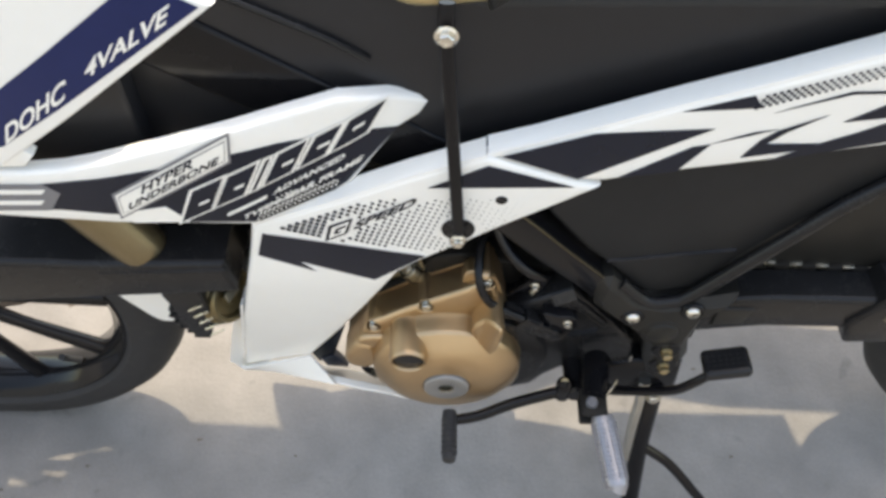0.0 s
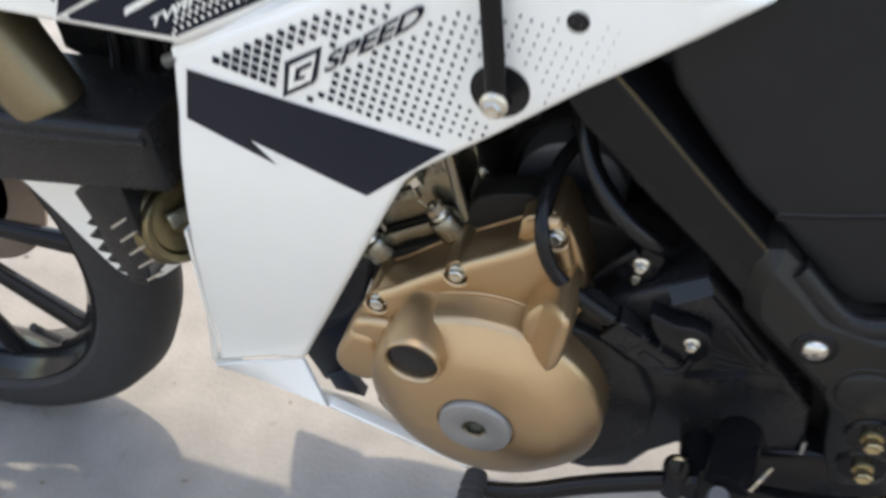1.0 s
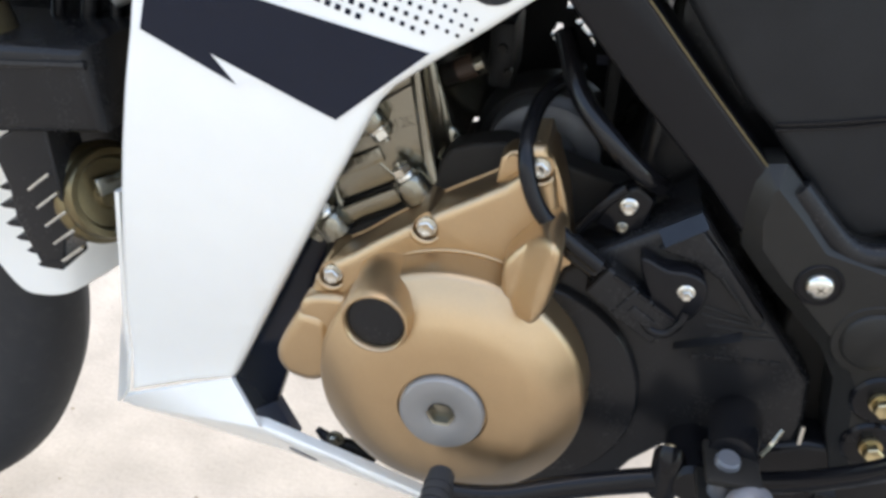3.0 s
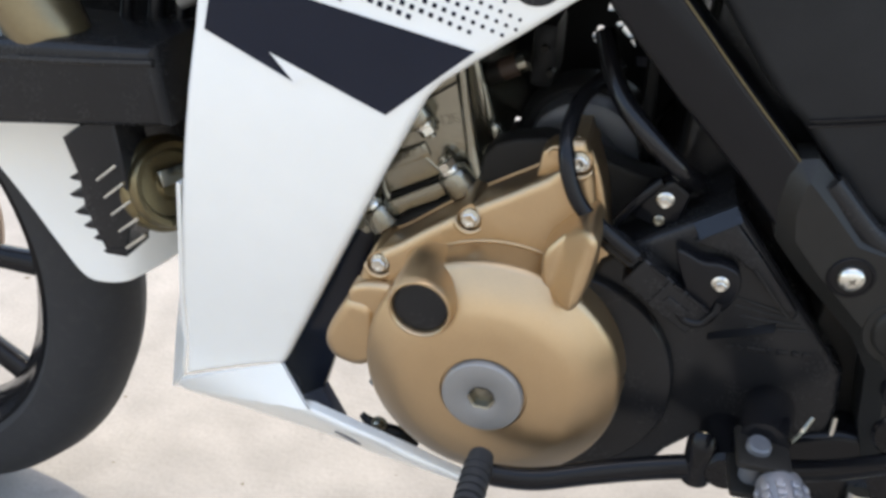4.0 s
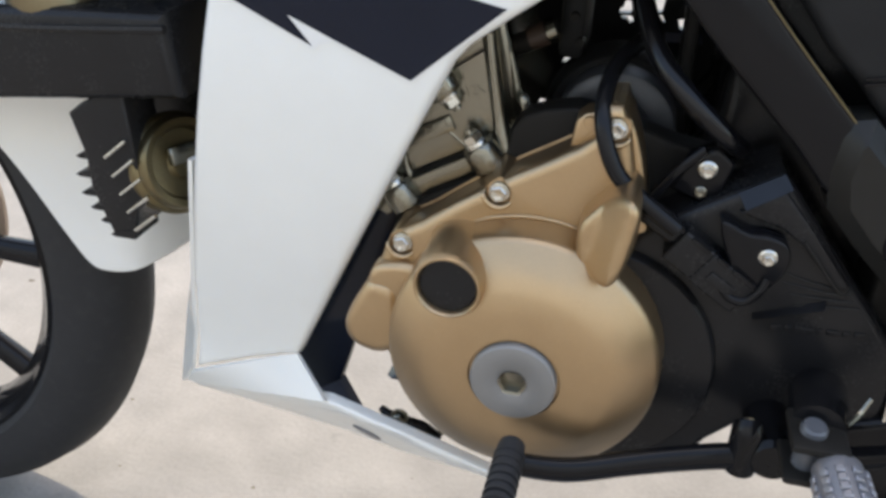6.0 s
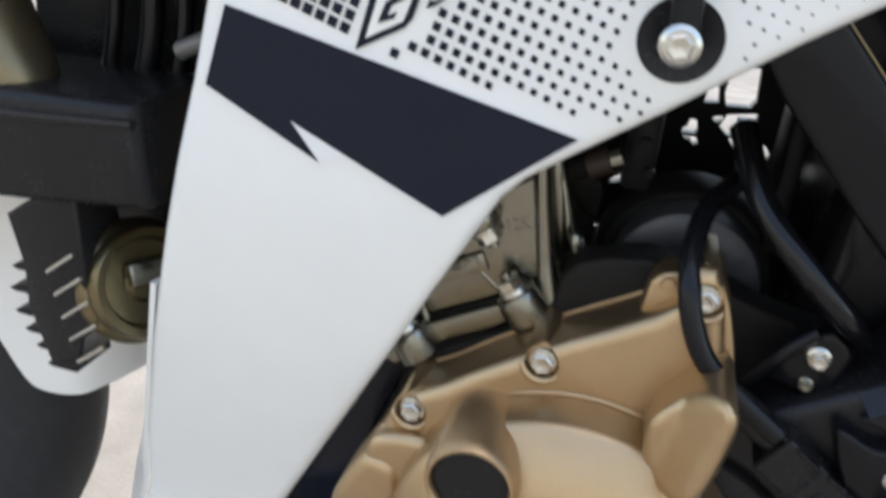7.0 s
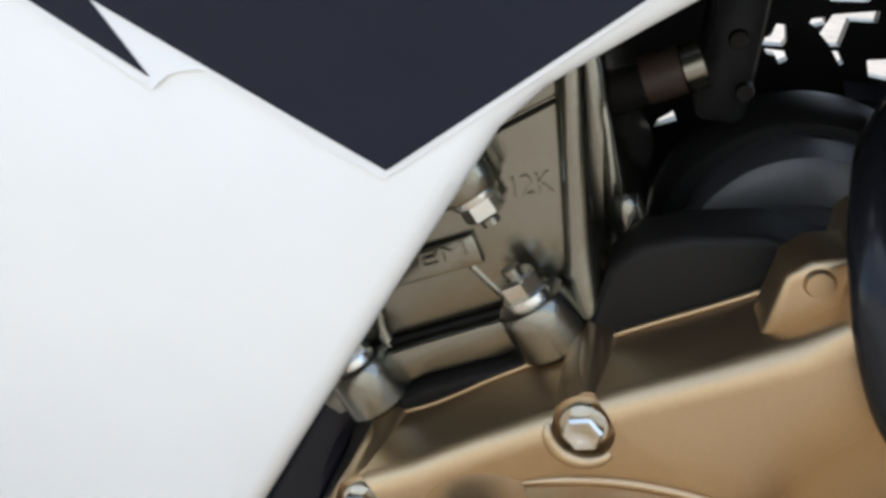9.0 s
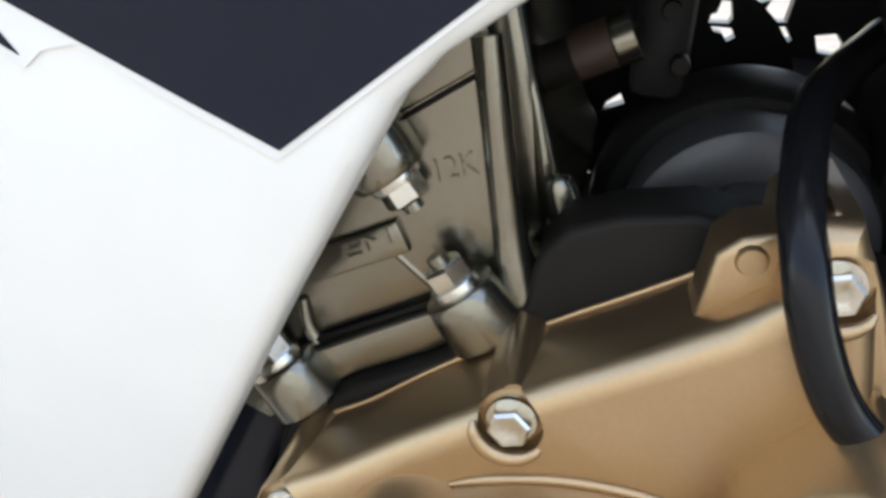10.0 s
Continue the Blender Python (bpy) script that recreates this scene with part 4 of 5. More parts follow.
pipe = part("intake_pipe", tube([(-0.060, -0.010, 0.455), (-0.036, -0.024, 0.466), (-0.018, -0.030, 0.475)], (0.0075, 0.0060, 0.0056), 28), CASE, bike, "dark intake pipe with a steel clamp")
part("rubber_band", tube([(-0.020, -0.030, 0.4745), (-0.011, -0.030, 0.479)], 0.0064, 28, 1), BROWNRUB, pipe, "brown rubber sleeve")
part("clamp", tube([(-0.0105, -0.030, 0.4792), (-0.0060, -0.030, 0.4815)], 0.0067, 28, 1), CAST, pipe, "steel hose clamp")
carb = part("carburettor", block(-0.006, 0.0085, -0.018, 0.03, 0.462, 0.500, 0.004), DARKPANEL, bike, "black carburettor with lever and hoses")
part("carb_body", block(0.060, 0.068, -0.020, 0.02, 0.445, 0.53, 0.003), DARKPANEL, carb)
part("carb_rod", tube([(0.008, 0.0, 0.4555), (0.013, 0.0, 0.4590), (0.019, 0.0, 0.4605)], 0.0009, 8), CAST, carb)
for x, z in ((0.0062, 0.4725), (0.0020, 0.4860)):
    part("carb_screw", lathe([(0, -0.0215), (0.0022, -0.0215), (0.0026, -0.020), (0.0026, -0.01)], x, z, 20), CASE, carb)
# dark backdrop added for the shade behind the engine, cut where daylight shows
mount = part("intake_mount", plate([(-0.075, 0.400), (-0.075, 0.535), (0.090, 0.535), (0.090, 0.400)], 0.096, 0.104, 0), DARKPANEL, bike, "added dark screen for the shade, with daylight gaps")
GAPS = (
    ((-0.015, 0.4262), (-0.013, 0.4302), (-0.008, 0.4342), (-0.006, 0.4305)),
    ((0.0205, 0.4645), (0.0210, 0.4675), (0.0230, 0.4685), (0.0240, 0.4730), (0.0275, 0.4730), (0.0290, 0.4670), (0.0280, 0.4648)),
    ((0.0215, 0.4632), (0.0290, 0.4632), (0.0310, 0.4600), (0.0282, 0.4580), (0.0260, 0.4610), (0.0230, 0.4612)),
    ((0.0400, 0.4712), (0.0430, 0.4785), (0.0480, 0.4795), (0.0590, 0.4815), (0.0590, 0.4772), (0.0495, 0.4768), (0.0482, 0.4670), (0.0450, 0.4668)),
    ((0.0355, 0.4745), (0.0360, 0.4762), (0.0405, 0.4772), (0.0415, 0.4745), (0.0380, 0.4732)),
    ((0.0460, 0.4652), (0.0482, 0.4655), (0.0512, 0.4610), (0.0500, 0.4600)),
    ((0.0590, 0.4632), (0.0665, 0.4645), (0.0702, 0.4600), (0.0700, 0.4562), (0.0610, 0.4572)),
    ((0.0390, 0.4900), (0.0400, 0.5040), (0.0550, 0.5060), (0.0565, 0.4880), (0.0540, 0.4842), (0.0410, 0.4832)),
    ((0.0290, 0.4832), (0.0300, 0.4920), (0.0352, 0.4940), (0.0370, 0.4842)),
)
for gap in GAPS:
    carve(mount, plate(gap, 0.08, 0.12, 0))
# sloping shelf that catches the sky behind the carburettor
for x0, x1, z in ((0.0535, 0.0765, 0.4500),):
    bm = bmesh.new()
    bm.faces.new([bm.verts.new(q) for q in ((x0, 0.088, z), (x1, 0.088, z), (x1 - 0.001, 0.0955, z + 0.0052), (x0 - 0.001, 0.0955, z + 0.0046))])
    bmesh.ops.solidify(bm, geom=bm.faces[:], thickness=0.0015)
    part("shelf", bm, BLUEBOX, mount, "blue-grey sloping shelf")
part("breather_hose", tube([(0.036, -0.062, 0.510), (0.047, -0.081, 0.488), (0.064, -0.096, 0.472), (0.082, -0.096, 0.456), (0.092, -0.086, 0.446)], 0.0052, 16), SHINE, bike, "glossy black breather hose")

# wiring over the cover
cable = part("generator_cable", tube([(0.046, -0.043, 0.488), (0.0310, -0.066, 0.479), (0.0264, -0.090, 0.470), (0.0272, -0.1045, 0.459), (0.0315, -0.1095, 0.446), (0.0385, -0.1110, 0.4345), (0.0510, -0.1125, 0.4245), (0.0680, -0.1125, 0.4125)], 0.0042, 18), CABLE, bike, "thick black generator cable")
M = Matrix.Translation((0.0540, -0.1060, 0.4245)) @ Matrix.Rotation(radians(33.4), 4, "Y")
conn = part("connector", block(0.0400, 0.0670, -0.0075, 0.010, -0.0190, 0.0, 0.0013, M, segments=3), BLACK, bike, "black stepped plug connector")
part("connector_sleeve", block(0.0, 0.0235, -0.0070, 0.008, -0.0115, -0.0005, 0.0045, M, segments=5), BLACK, conn)
part("connector_collar", block(0.0225, 0.0405, -0.0080, 0.010, -0.0180, 0.0006, 0.0016, M, segments=3), BLACK, conn)
for x0, x1 in ((0.0035, 0.0215), (0.0265, 0.0375), (0.0420, 0.0490), (0.0515, 0.0650)):
    part("connector_ridge", block(x0, x1, -0.0094, -0.003, -0.0014, 0.0004, 0.0006, M), SHINE, conn)
part("connector_latch", block(0.0450, 0.0600, -0.0088, -0.004, -0.0130, -0.0070, 0.0012, M), BLACK, conn)
part("cable_guide", tube([(0.0935, -0.112, 0.3845), (0.0985, -0.113, 0.3800), (0.1055, -0.113, 0.3798), (0.1110, -0.113, 0.3865), (0.1130, -0.112, 0.3930)], 0.0024, 12), GLOSS, bike, "black cable guide loop")
part("guide_plate", plate(rounded([(0.087, 0.4185), (0.101, 0.4145), (0.110, 0.4145), (0.1185, 0.4112), (0.1215, 0.4030), (0.1190, 0.3930), (0.112, 0.3850), (0.100, 0.388)], 4), -0.1120, -0.100, 0.003), GLOSS, bike, "black bolted guide plate")
hex_bolt((0.111, -0.112, 0.4040), 0.0029, parent=bike, height=1.4)
hex_bolt((0.0785, -0.093, 0.4365), 0.0031, parent=bike, height=1.4)
part("tab", plate([(0.062, 0.424), (0.070, 0.442), (0.082, 0.448), (0.091, 0.440), (0.088, 0.424), (0.078, 0.418)], -0.092, -0.082, 0.003), GLOSS, bike, "black bolted tab")
for x, z in ((0.0770, 0.4245),):
    hex_bolt((x, -0.0925, z), 0.0020, parent=bike, mat=CAST)
part("tab_strap", tube([(0.056, -0.092, 0.420), (0.066, -0.094, 0.436), (0.076, -0.094, 0.447)], 0.0028, 10), GLOSS, bike)

# black sprocket cover
sprocket = part("sprocket_cover", plate([(0.050, 0.402), (0.078, 0.420), (0.094, 0.4300), (0.1125, 0.4412), (0.1165, 0.4375), (0.137, 0.4120), (0.159, 0.3840), (0.184, 0.354), (0.188, 0.325), (0.186, 0.308), (0.143, 0.2985), (0.119, 0.2950), (0.104, 0.2795), (0.092, 0.2580), (0.067, 0.2450), (0.035, 0.246), (0.020, 0.33)], -0.100, -0.055, 0.005), BLACK, bike, "satin black sprocket cover")
part("ring_step", lathe([(0.0700, -0.098), (0.0690, -0.1045), (0.0675, -0.1060), (0.060, -0.1060)], 0.0310, 0.325, 96), BLACK, sprocket)
bm = bmesh.new()
bm.faces.new([bm.verts.new(q) for q in ((0.0978, -0.1062, 0.4238), (0.1162, -0.1062, 0.4368), (0.1125, -0.0992, 0.4415), (0.0938, -0.0992, 0.4292))])
bmesh.ops.solidify(bm, geom=bm.faces[:], thickness=0.004)
part("upper_facet", bm, FACET, sprocket)
part("raised_face", plate([(0.0955, 0.4215), (0.1140, 0.4345), (0.130, 0.4165), (0.152, 0.3895), (0.146, 0.3875), (0.126, 0.4090), (0.1150, 0.4160)], -0.1045, -0.098, 0.0015), BLACK, sprocket)
for k in range(4):
    part("rib", tube([(0.118 + k * 0.004, -0.0999, 0.392 - k * 0.006), (0.136 + k * 0.004, -0.1003, 0.388 - k * 0.004), (0.148 + k * 0.004, -0.0999, 0.386 - k * 0.003)], 0.0009, 8), BLACK, sprocket)
bm = bmesh.new()
bm.faces.new([bm.verts.new(q) for q in ((0.1120, -0.1040, 0.3645), (0.1440, -0.1040, 0.3755), (0.1445, -0.0995, 0.3795), (0.1120, -0.0995, 0.3665))])
bmesh.ops.solidify(bm, geom=bm.faces[:], thickness=0.002)
part("flat_rib", bm, PANEL, sprocket)
for k, (x, w) in enumerate(((0.1220, 0.0050), (0.1290, 0.0030), (0.1335, 0.0085), (0.1435, 0.0030), (0.1480, 0.0060), (0.1555, 0.0040), (0.1610, 0.0055))):
    part("mark_bar", block(x, x + w, -0.1011, -0.0995, 0.3585 + 0.0004 * k, 0.3618 + 0.0004 * k, 0.0005), BLACK, sprocket, "raised illegible cast bar")
part("slot_rib", tube([(0.127, -0.1047, 0.4110), (0.1475, -0.1047, 0.3872), (0.1530, -0.1015, 0.3868)], 0.0007, 8), MATTE, sprocket)

# frame beam, footrest bracket
frame_beam = part("frame_beam", plate([(0.022, 0.556), (0.048, 0.565), (0.055, 0.5565), (0.072, 0.5390), (0.102, 0.5062), (0.1365, 0.4700), (0.172, 0.436), (0.200, 0.406), (0.196, 0.366), (0.176, 0.384), (0.112, 0.4570), (0.074, 0.4945), (0.041, 0.5305)], -0.106, -0.060, 0.0035), GLOSS, bike, "glossy black pressed frame beam")
part("pressed_edge", tube([(0.0545, -0.1052, 0.5562), (0.0718, -0.1056, 0.5382), (0.1018, -0.1056, 0.5053), (0.1355, -0.1056, 0.4700)], 0.00045, 8), HORN, frame_beam, "thin brass-coloured edge line")
bracket = part("footrest_bracket", plate([(0.1300, 0.4640), (0.1340, 0.4720), (0.1425, 0.4735), (0.1590, 0.4570), (0.1720, 0.4430), (0.196, 0.4370), (0.235, 0.4440), (0.258, 0.452), (0.258, 0.436), (0.238, 0.412), (0.232, 0.370), (0.238, 0.342), (0.232, 0.308), (0.206, 0.300), (0.196, 0.330), (0.191, 0.363), (0.180, 0.3810), (0.147, 0.4130), (0.132, 0.4300), (0.1285, 0.4470)], -0.1135, -0.085, 0.0100, segments=1), MATTE, bike, "dark grey footrest bracket")
part("round_boss", lathe([(0.0, -0.1165), (0.0135, -0.1165), (0.0150, -0.1155), (0.0155, -0.1142), (0.0190, -0.1142), (0.0200, -0.1125)], 0.2, 0.393, 48), MATTE, bracket)
for at in ((0.1684, -0.1150, 0.4190), (0.2205, -0.1150, 0.4300)):
    part("washer", lathe([(0, -0.1139), (0.0092, -0.1139), (0.0096, -0.1146), (0.0104, -0.1146), (0.0112, -0.1134), (0.0112, -0.112)], at[0], at[2], 36), GLOSS, bracket)
    pan_screw((at[0], -0.1139, at[2]), 0.0064, bracket)
for at in ((0.2120, -0.120, 0.3600), (0.2150, -0.120, 0.3320)):
    part("nut_seat", lathe([(0, -0.1155), (0.0125, -0.1155), (0.0140, -0.1140), (0.0140, -0.112)], at[0], at[2], 32), GLOSS, bracket)
    hex_bolt((at[0], -0.1155, at[2]), 0.0048, parent=bracket, mat=BRASS, height=1.6, flange=1.2)

# gear lever, footpeg
lever = part("gear_lever", tube([(0.004, -0.160, 0.2960), (0.012, -0.1585, 0.2915), (0.035, -0.152, 0.2885), (0.064, -0.141, 0.2905), (0.092, -0.134, 0.2950), (0.121, -0.128, 0.2985), (0.154, -0.130, 0.3065), (0.179, -0.138, 0.3210), (0.201, -0.148, 0.3410), (0.216, -0.156, 0.3610), (0.230, -0.159, 0.3860), (0.246, -0.156, 0.4040)], (0.0060, 0.0070, 0.0074, 0.0076, 0.0078, 0.0080, 0.0074, 0.0064, 0.0060, 0.0058, 0.0054, 0.0050), 16, squash=0.75), GLOSS, bike, "black heel-and-toe gear lever")
bm = tube([(0.004, -0.152, 0.2985), (0.004, -0.158, 0.2980), (0.004, -0.198, 0.296), (0.004, -0.204, 0.296)], (0.0060, 0.0074, 0.0072, 0.0056), 18, 3)
part("toe_rubber", bm, RUBBER, lever, "ribbed black rubber toe piece")
for k in range(7):
    part("rubber_ring", tube([(0.004, -0.161 - k * 0.0056, 0.2978), (0.004, -0.1633 - k * 0.0056, 0.2977)], 0.0080, 18, 1), RUBBER, lever)
M = Matrix.Translation((0.250, -0.154, 0.410)) @ Matrix.Rotation(radians(-16), 4, "Y") @ Matrix.Rotation(radians(-12), 4, "X")
pad = part("heel_pad", block(-0.022, 0.020, -0.016, 0.016, -0.006, 0.006, 0.0058, M, segments=5), BLACK, lever, "black rubber heel pad")
for i in range(7):
    for j in range(5):
        part("pad_stud", block(-0.0175 + i * 0.0052, -0.0145 + i * 0.0052, -0.0115 + j * 0.0052, -0.0085 + j * 0.0052, 0.0055, 0.0064, 0.0004, M, segments=1), BLACK, pad)
part("pivot_boss", lathe([(0, -0.136), (0.010, -0.136), (0.0125, -0.133), (0.0125, -0.09)], 0.132, 0.303, 32), GLOSS, lever)
hex_bolt((0.1185, -0.1285, 0.3178), 0.0030, (0.0, -0.35, 0.94), parent=lever, mat=BRASS)
part("clamp_lug", tube([(0.1185, -0.128, 0.290), (0.1185, -0.1285, 0.3150), (0.1185, -0.1275, 0.3180)], (0.0080, 0.0082, 0.0060), 20, 3), GLOSS, lever)

holder = part("footpeg", tube([(0.150, -0.110, 0.330), (0.145, -0.135, 0.340), (0.140, -0.160, 0.346)], (0.014, 0.013, 0.012), 18), GLOSS, bike, "folding footpeg with a studded grey sleeve")
part("hinge_plate", block(0.127, 0.152, -0.178, -0.150, 0.3450, 0.3495, 0.002), CASE, holder)
part("hinge_plate", block(0.127, 0.152, -0.178, -0.150, 0.327, 0.3315, 0.002), CASE, holder)
part("hinge_pin", tube([(0.137, -0.166, 0.324), (0.137, -0.166, 0.3520), (0.137, -0.1662, 0.3535)], (0.0058, 0.0058, 0.0048), 20, 1), DARKGREY, holder)
P0, P1 = Vector((0.1475, -0.174, 0.3390)), Vector((0.1580, -0.238, 0.3240))
part("peg_rubber", tube([P0, P0.lerp(P1, 0.06), P0.lerp(P1, 0.5), P0.lerp(P1, 0.95), P1], (0.0095, 0.0108, 0.0108, 0.0108, 0.0090), 22, 4), GREYRUB, holder, "studded grey alloy sleeve")
d = (P1 - P0).normalized()
side = d.cross(Vector((0, 0, 1))).normalized()
up = side.cross(d)
bm = bmesh.new()
for i in range(13):
    for j in range(10):
        a = j * math.tau / 10
        c = P0.lerp(P1, 0.12 + i * 0.063)
        m = Matrix.Translation(c) @ Matrix((side * math.cos(a) + up * math.sin(a), d, d.cross(side * math.cos(a) + up * math.sin(a)))).transposed().to_4x4()
        block(0.0102, 0.0122, -0.0019, 0.0019, -0.0021, 0.0021, 0.0006, m, bm, segments=1)
part("peg_studs", bm, GREYRUB, holder)
part("spring_hook", tube([(0.1865, -0.101, 0.3270), (0.1868, -0.101, 0.3110), (0.1840, -0.101, 0.3065), (0.1770, -0.101, 0.3050)], 0.0016, 10), STEEL, holder)
part("spring_clip", tube([(0.152, -0.158, 0.350), (0.158, -0.150, 0.352), (0.162, -0.146, 0.358)], 0.0013, 8), CAST, holder)

# side stand and its foot, centre stand arm
stand = part("side_stand", tube([(0.220, -0.098, 0.268), (0.221, -0.108, 0.240), (0.223, -0.128, 0.160), (0.228, -0.158, 0.055), (0.231, -0.172, 0.010)], (0.013, 0.012, 0.0105, 0.0105, 0.0105), 18), GLOSS, bike, "black side stand")
part("stand_spring", tube([(0.208, -0.108, 0.285), (0.209, -0.122, 0.200), (0.212, -0.132, 0.140)], 0.0062, 12), STEEL, stand, "bright return spring")
part("stand_foot", block(0.212, 0.265, -0.200, -0.150, 0.0, 0.009, 0.003), GLOSS, stand)
hex_bolt((0.220, -0.113, 0.262), 0.0065, parent=stand)
part("stand_arm", tube([(0.226, -0.130, 0.168), (0.262, -0.137, 0.135), (0.300, -0.150, 0.085), (0.318, -0.155, 0.055), (0.322, -0.158, 0.020)], 0.0060, 14), GLOSS, stand)
part("pivot_block", plate([(0.165, 0.300), (0.170, 0.430), (0.250, 0.430), (0.250, 0.330), (0.215, 0.300)], -0.082, 0.060, 0.004), CASE, bike, "dark swing arm pivot block")
part("stand_mount", plate([(0.158, 0.305), (0.190, 0.318), (0.240, 0.318), (0.246, 0.252), (0.214, 0.238), (0.180, 0.250), (0.162, 0.275)], -0.104, -0.07, 0.005), GLOSS, bike, "black stand mount")
part("belly", plate([(-0.10, 0.235), (0.04, 0.232), (0.10, 0.262), (0.19, 0.300), (0.24, 0.34), (0.24, 0.50), (0.088, 0.548), (0.082, 0.44), (0.0, 0.30)], -0.045, 0.07, 0.01), BLACK, bike, "dark engine underside")

# swing arm, chain, rear wheel
swing = part("swing_arm", plate([(0.235, 0.368), (0.240, 0.425), (0.300, 0.430), (0.460, 0.428), (0.720, 0.400), (0.720, 0.345), (0.500, 0.380), (0.300, 0.380)], -0.098, -0.065, 0.006), BLACK, bike, "black swing arm")
part("arm_plate", plate([(0.250, 0.415), (0.285, 0.415), (0.280, 0.390), (0.250, 0.385)], -0.101, -0.096, 0.003), MATTE, swing)
part("chain_guide", plate([(0.385, 0.362), (0.430, 0.364), (0.440, 0.432), (0.400, 0.442), (0.375, 0.395)], -0.104, -0.062, 0.006), BLACK, swing)
hex_bolt((0.410, -0.104, 0.410), 0.0040, parent=swing, mat=CAST)
# every other link is pale metal, standing for the glints along the chain
chain = None
for z0, z1 in ((0.366, 0.360), (0.436, 0.400)):
    for k in range(38):
        x = 0.235 + k * 0.0127
        z = z0 + (z1 - z0) * k / 37
        w = 0.004 if k % 2 else 0.0055
        bm = block(x - 0.0085, x + 0.0085, -0.058 - w, -0.058 + w, z - 0.0050, z + 0.0050, 0.0030, None, None, 2)
        if chain is None:
            chain = part("drive_chain", bm, CASE, bike, "dark oily drive chain")
        else:
            part("link", bm, CAST if k % 2 else CASE, chain)


def wheel(name, cx, cz, r, width, spokes, turn, label):
    prof = [(r - 0.062, -width * 0.40), (r - 0.055, -width * 0.50), (r - 0.035, -width * 0.50), (r - 0.018, -width * 0.42), (r - 0.006, -width * 0.25), (r, 0.0)]
    ring = prof + [(a, -b) for a, b in prof[-2::-1]]
    tyre_bm = bmesh.new()
    seg = 120
    rows = [[tyre_bm.verts.new((cx + q * math.cos(k * math.tau / seg), y, cz + q * math.sin(k * math.tau / seg))) for q, y in ring] for k in range(seg)]
    for k in range(seg):
        a, b = rows[k], rows[(k + 1) % seg]
        for i in range(len(ring)):
            j = (i + 1) % len(ring)
            tyre_bm.faces.new((a[i], a[j], b[j], b[i]))
    rim_prof = [(r - 0.060, -width * 0.42), (r - 0.064, -width * 0.44), (r - 0.068, -width * 0.38), (r - 0.078, -width * 0.26), (r - 0.082, 0.0)]
    rim_ring = rim_prof + [(a, -b) for a, b in rim_prof[-2::-1]]
    bm = bmesh.new()
    rows = [[bm.verts.new((cx + q * math.cos(k * math.tau / seg), y, cz + q * math.sin(k * math.tau / seg))) for q, y in rim_ring] for k in range(seg)]
    for k in range(seg):
        a, b = rows[k], rows[(k + 1) % seg]
        for i in range(len(rim_ring)):
            j = (i + 1) % len(rim_ring)
            bm.faces.new((a[i], a[j], b[j], b[i]))
    rim = part(name, bm, GLOSS, bike, label)
    part("tyre", tyre_bm, RUBBER, rim, "black rubber tyre")
    part("hub", lathe([(0.0, -0.045), (0.030, -0.045), (0.034, -0.040), (0.034, 0.040), (0.030, 0.045), (0.0, 0.045)], cx, cz, 40), GLOSS, rim)
    for k in range(spokes):
        a = turn + k * math.tau / spokes
        c, s = math.cos(a), math.sin(a)
        part("spoke", tube([(cx + 0.028 * c, -0.006, cz + 0.028 * s), (cx + 0.10 * c, -0.008, cz + 0.10 * s), (cx + (r - 0.080) * c, -0.006, cz + (r - 0.080) * s)], (0.011, 0.0085, 0.0110), 12, squash=0.9), GLOSS, rim)
    return rim


front = wheel("front_wheel", -0.578, 0.277, 0.277, 0.078, 10, radians(-3), "black cast front wheel")
part("brake_disc", lathe([(0.080, 0.046), (0.118, 0.046), (0.118, 0.0425), (0.080, 0.0425), (0.080, 0.046)], -0.576, 0.280, 72), DISC, front, "brown-grey steel brake disc")
part("valve", tube([(-0.576 + 0.196 * math.cos(-0.95), -0.008, 0.280 + 0.196 * math.sin(-0.95)), (-0.576 + 0.176 * math.cos(-0.95), -0.014, 0.280 + 0.176 * math.sin(-0.95)), (-0.576 + 0.166 * math.cos(-0.90), -0.020, 0.280 + 0.166 * math.sin(-0.90))], 0.0042, 10), RUBBER, front)
rear = wheel("rear_wheel", 0.770, 0.280, 0.280, 0.090, 6, radians(10), "black cast rear wheel")
part("rear_sprocket", lathe([(0.0, -0.056), (0.085, -0.056), (0.085, -0.060), (0.0, -0.060)], 0.770, 0.280, 48), CASE, rear)

# front fender, fork, horn, radiator
fender = part("front_fender", plate([(-0.460, 0.500), (-0.400, 0.490), (-0.300, 0.487), (-0.190, 0.492), (-0.187, 0.4475), (-0.240, 0.4415), (-0.285, 0.4370), (-0.330, 0.432), (-0.400, 0.424), (-0.470, 0.43)], -0.114, -0.045, 0.007, segments=4), BLACK, bike, "black fender and lower fork cover")
part("fender_edge", tube([(-0.300, -0.1125, 0.476), (-0.240, -0.1135, 0.480), (-0.190, -0.1135, 0.484)], 0.0024, 8), BLACK, fender)
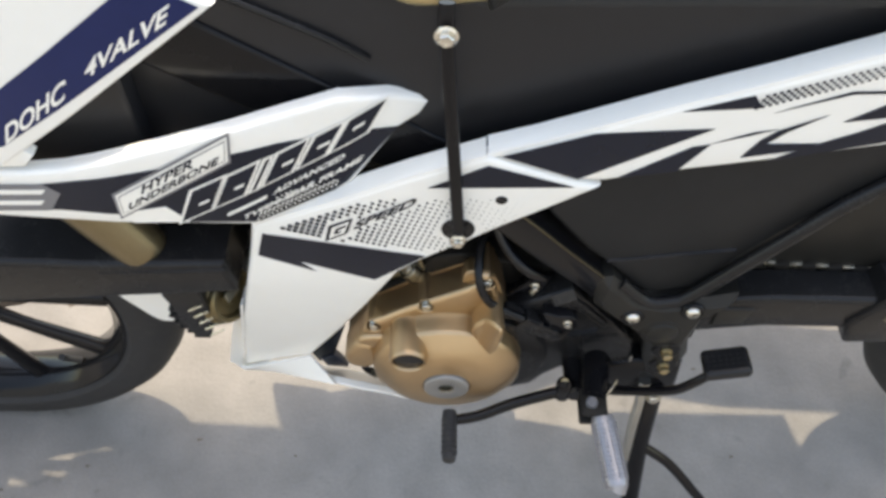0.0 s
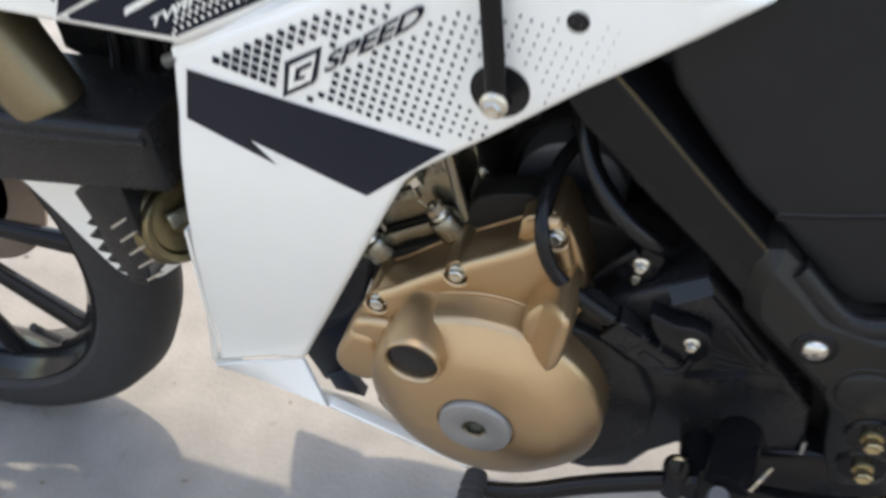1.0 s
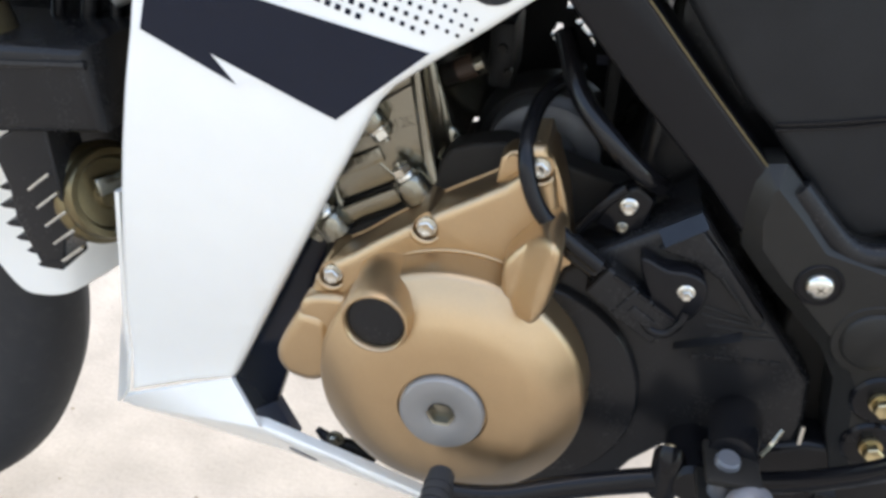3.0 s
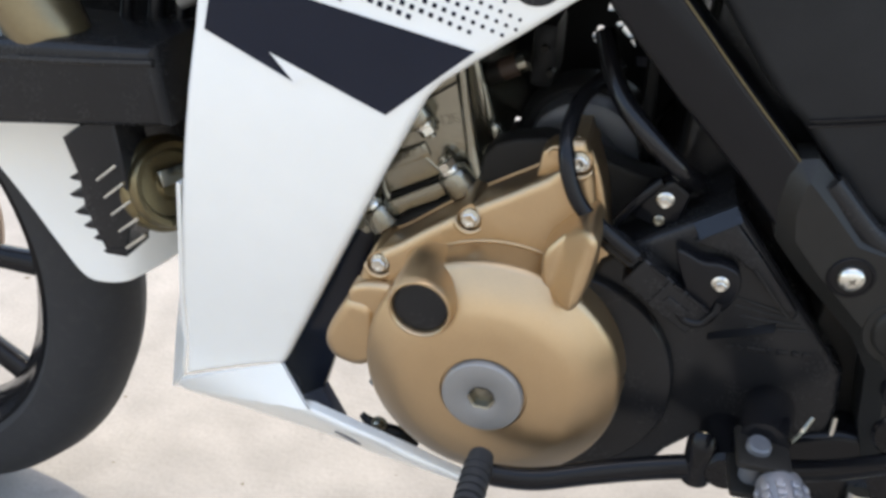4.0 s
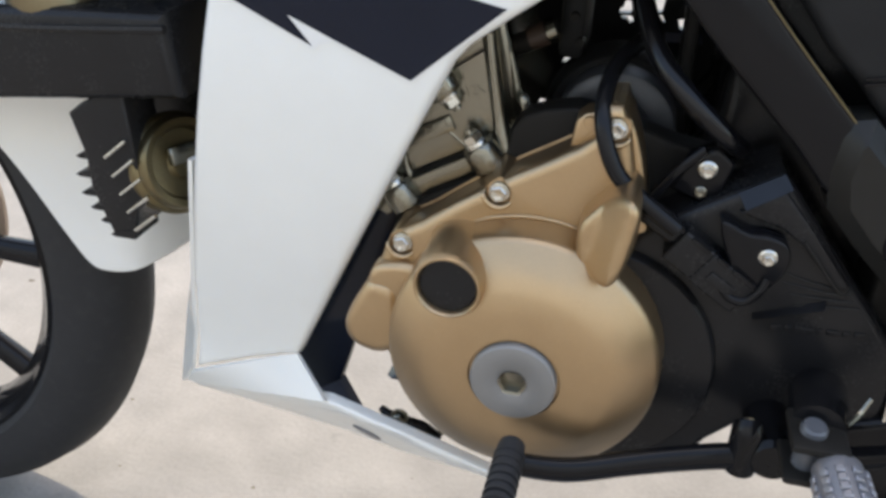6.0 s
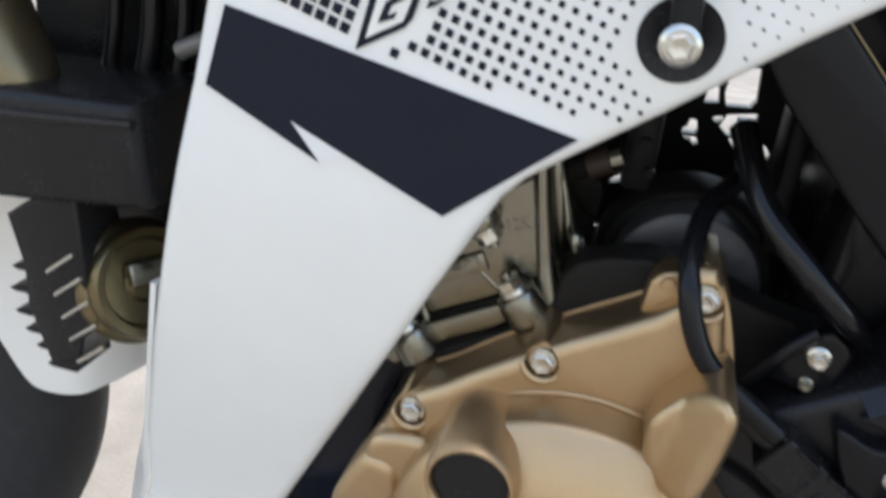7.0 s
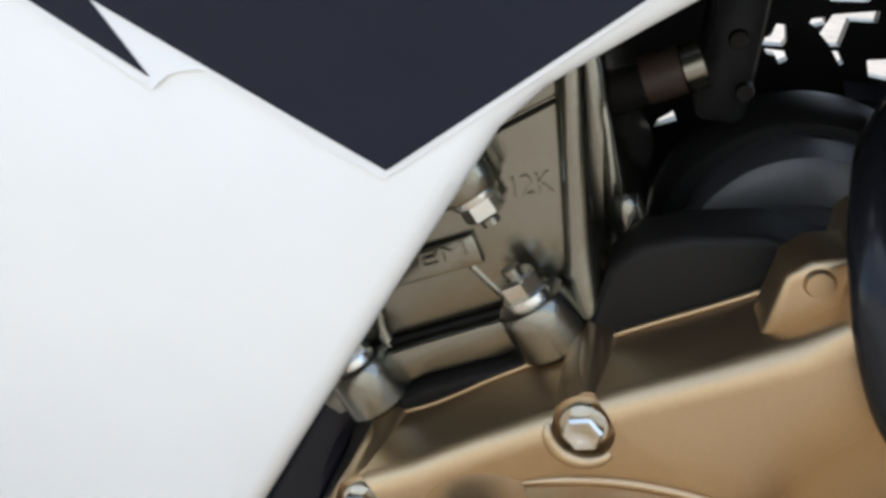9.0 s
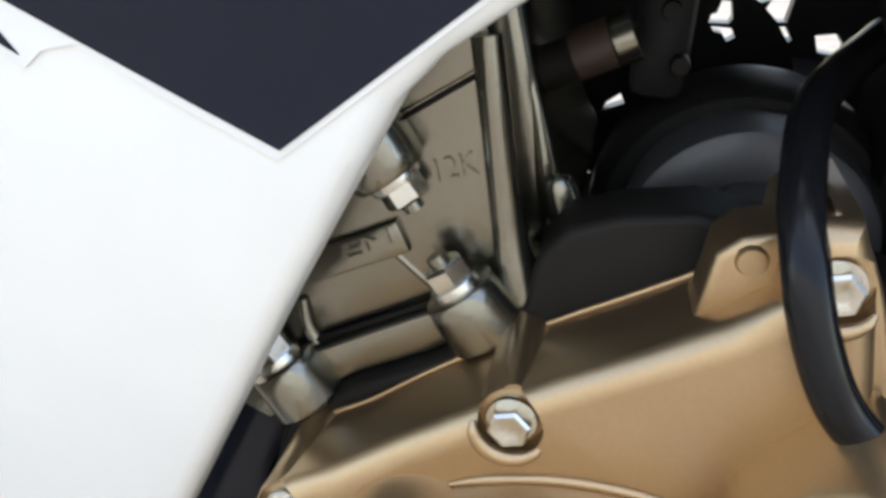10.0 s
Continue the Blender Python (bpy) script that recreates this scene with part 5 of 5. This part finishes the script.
flap = part("fender_flap", plate(rounded([(-0.400, 0.440), (-0.330, 0.428), (-0.262, 0.430), (-0.236, 0.400), (-0.222, 0.350), (-0.228, 0.326), (-0.248, 0.309), (-0.270, 0.2985), (-0.292, 0.2935), (-0.3085, 0.2970), (-0.3255, 0.3215), (-0.3420, 0.3490), (-0.3590, 0.3740), (-0.385, 0.405)], 5), -0.052, -0.047, 0.002, lambda x, z: 0.9 * max(0.0, x + 0.272) + 8.0 * max(0.0, x + 0.285) ** 2, 0.008), WHITE, bike, "white rear flap of the front fender")
part("fork_tube", tube([(-0.260, -0.092, 0.474), (-0.262, -0.092, 0.478), (-0.266, -0.091, 0.486), (-0.292, -0.086, 0.530), (-0.324, -0.080, 0.585)], (0.012, 0.018, 0.022, 0.024, 0.025), 28), FORK, bike, "gold fork tube")
part("throttle_cable", tube([(-0.262, -0.075, 0.470), (-0.268, -0.075, 0.520), (-0.285, -0.07, 0.570)], 0.0028, 10), BRASS, bike, "yellow brass cable")
for x, r in ((-0.245, 0.004), (-0.226, 0.0055), (-0.210, 0.004)):
    part("hose", tube([(x, -0.055, 0.470), (x + 0.006, -0.050, 0.520), (x - 0.004, -0.045, 0.580)], r, 10), CABLE, bike)
part("stay_strut", tube([(-0.200, -0.062, 0.503), (-0.186, -0.063, 0.510), (-0.165, -0.064, 0.521)], 0.0042, 10), SILVER, bike, "silver strut")
part("inner_shield", plate([(-0.30, 0.60), (-0.16, 0.56), (-0.16, 0.45), (-0.20, 0.44), (-0.30, 0.48)], -0.030, -0.020, 0.004), BLACK, bike)
M = Matrix.Translation((-0.2085, -0.0840, 0.3990)) @ Vector((-0.86, 0.42, -0.28)).normalized().to_track_quat("Y", "Z").to_matrix().to_4x4()
horn = part("horn", lathe([(0.0, -0.004), (0.008, -0.0045), (0.010, -0.002), (0.0195, -0.002), (0.0215, -0.006), (0.0255, -0.007), (0.0268, -0.005), (0.0270, 0.000), (0.0292, 0.0015), (0.0300, 0.004), (0.0297, 0.007), (0.0276, 0.0085), (0.0272, 0.012), (0.0290, 0.0135), (0.0280, 0.018), (0.018, 0.024), (0.0, 0.025)], 0, 0, 64, None, M), HORN, bike, "round brass horn with stepped rings")
part("horn_terminal", block(-0.010, 0.010, -0.0085, -0.003, 0.0, 0.011, 0.002, M), CAST, horn)
part("horn_bracket", tube([(-0.235, -0.074, 0.438), (-0.240, -0.076, 0.425), (-0.236, -0.074, 0.410), (-0.228, -0.072, 0.402)], 0.0048, 10), HORN, horn)
for at in ((-0.228, -0.080, 0.436), (-0.214, -0.084, 0.447)):
    hex_bolt(at, 0.0032, parent=horn, mat=BRASS)
part("horn_shroud", plate([(-0.266, 0.376), (-0.266, 0.452), (-0.165, 0.452), (-0.172, 0.376)], -0.046, -0.030, 0.004), BLACK, bike, "black inner shroud behind the horn")
cooler = part("oil_cooler", plate([(-0.2593, 0.4309), (-0.2503, 0.4376), (-0.235, 0.446), (-0.2236, 0.446), (-0.2217, 0.411), (-0.217, 0.3834), (-0.2246, 0.3767), (-0.2274, 0.3634), (-0.2436, 0.3591), (-0.2484, 0.3729), (-0.2531, 0.3881), (-0.2531, 0.4071)], -0.108, -0.080, 0.002), BLACK, bike, "black finned oil cooler")
for x, z in ((-0.2598, 0.4057), (-0.2621, 0.3943), (-0.2607, 0.3829), (-0.2564, 0.3743), (-0.2512, 0.3667), (-0.246, 0.3582)):
    part("fin", plate([(x, z), (x + 0.004, z + 0.0022), (x + 0.016, z + 0.0050), (x + 0.016, z - 0.0012), (x + 0.003, z - 0.0012)], -0.1075, -0.082, 0.0003), BLACK, cooler)
for k in range(5):
    x, z = -0.2335 + 0.0030 * k, 0.4140 - k * 0.0108
    part("tube_end", tube([(x - 0.0065, -0.1085, z - 0.0065), (x + 0.0085, -0.1095, z + 0.0055)], 0.0011, 8, 1), STEEL, cooler)
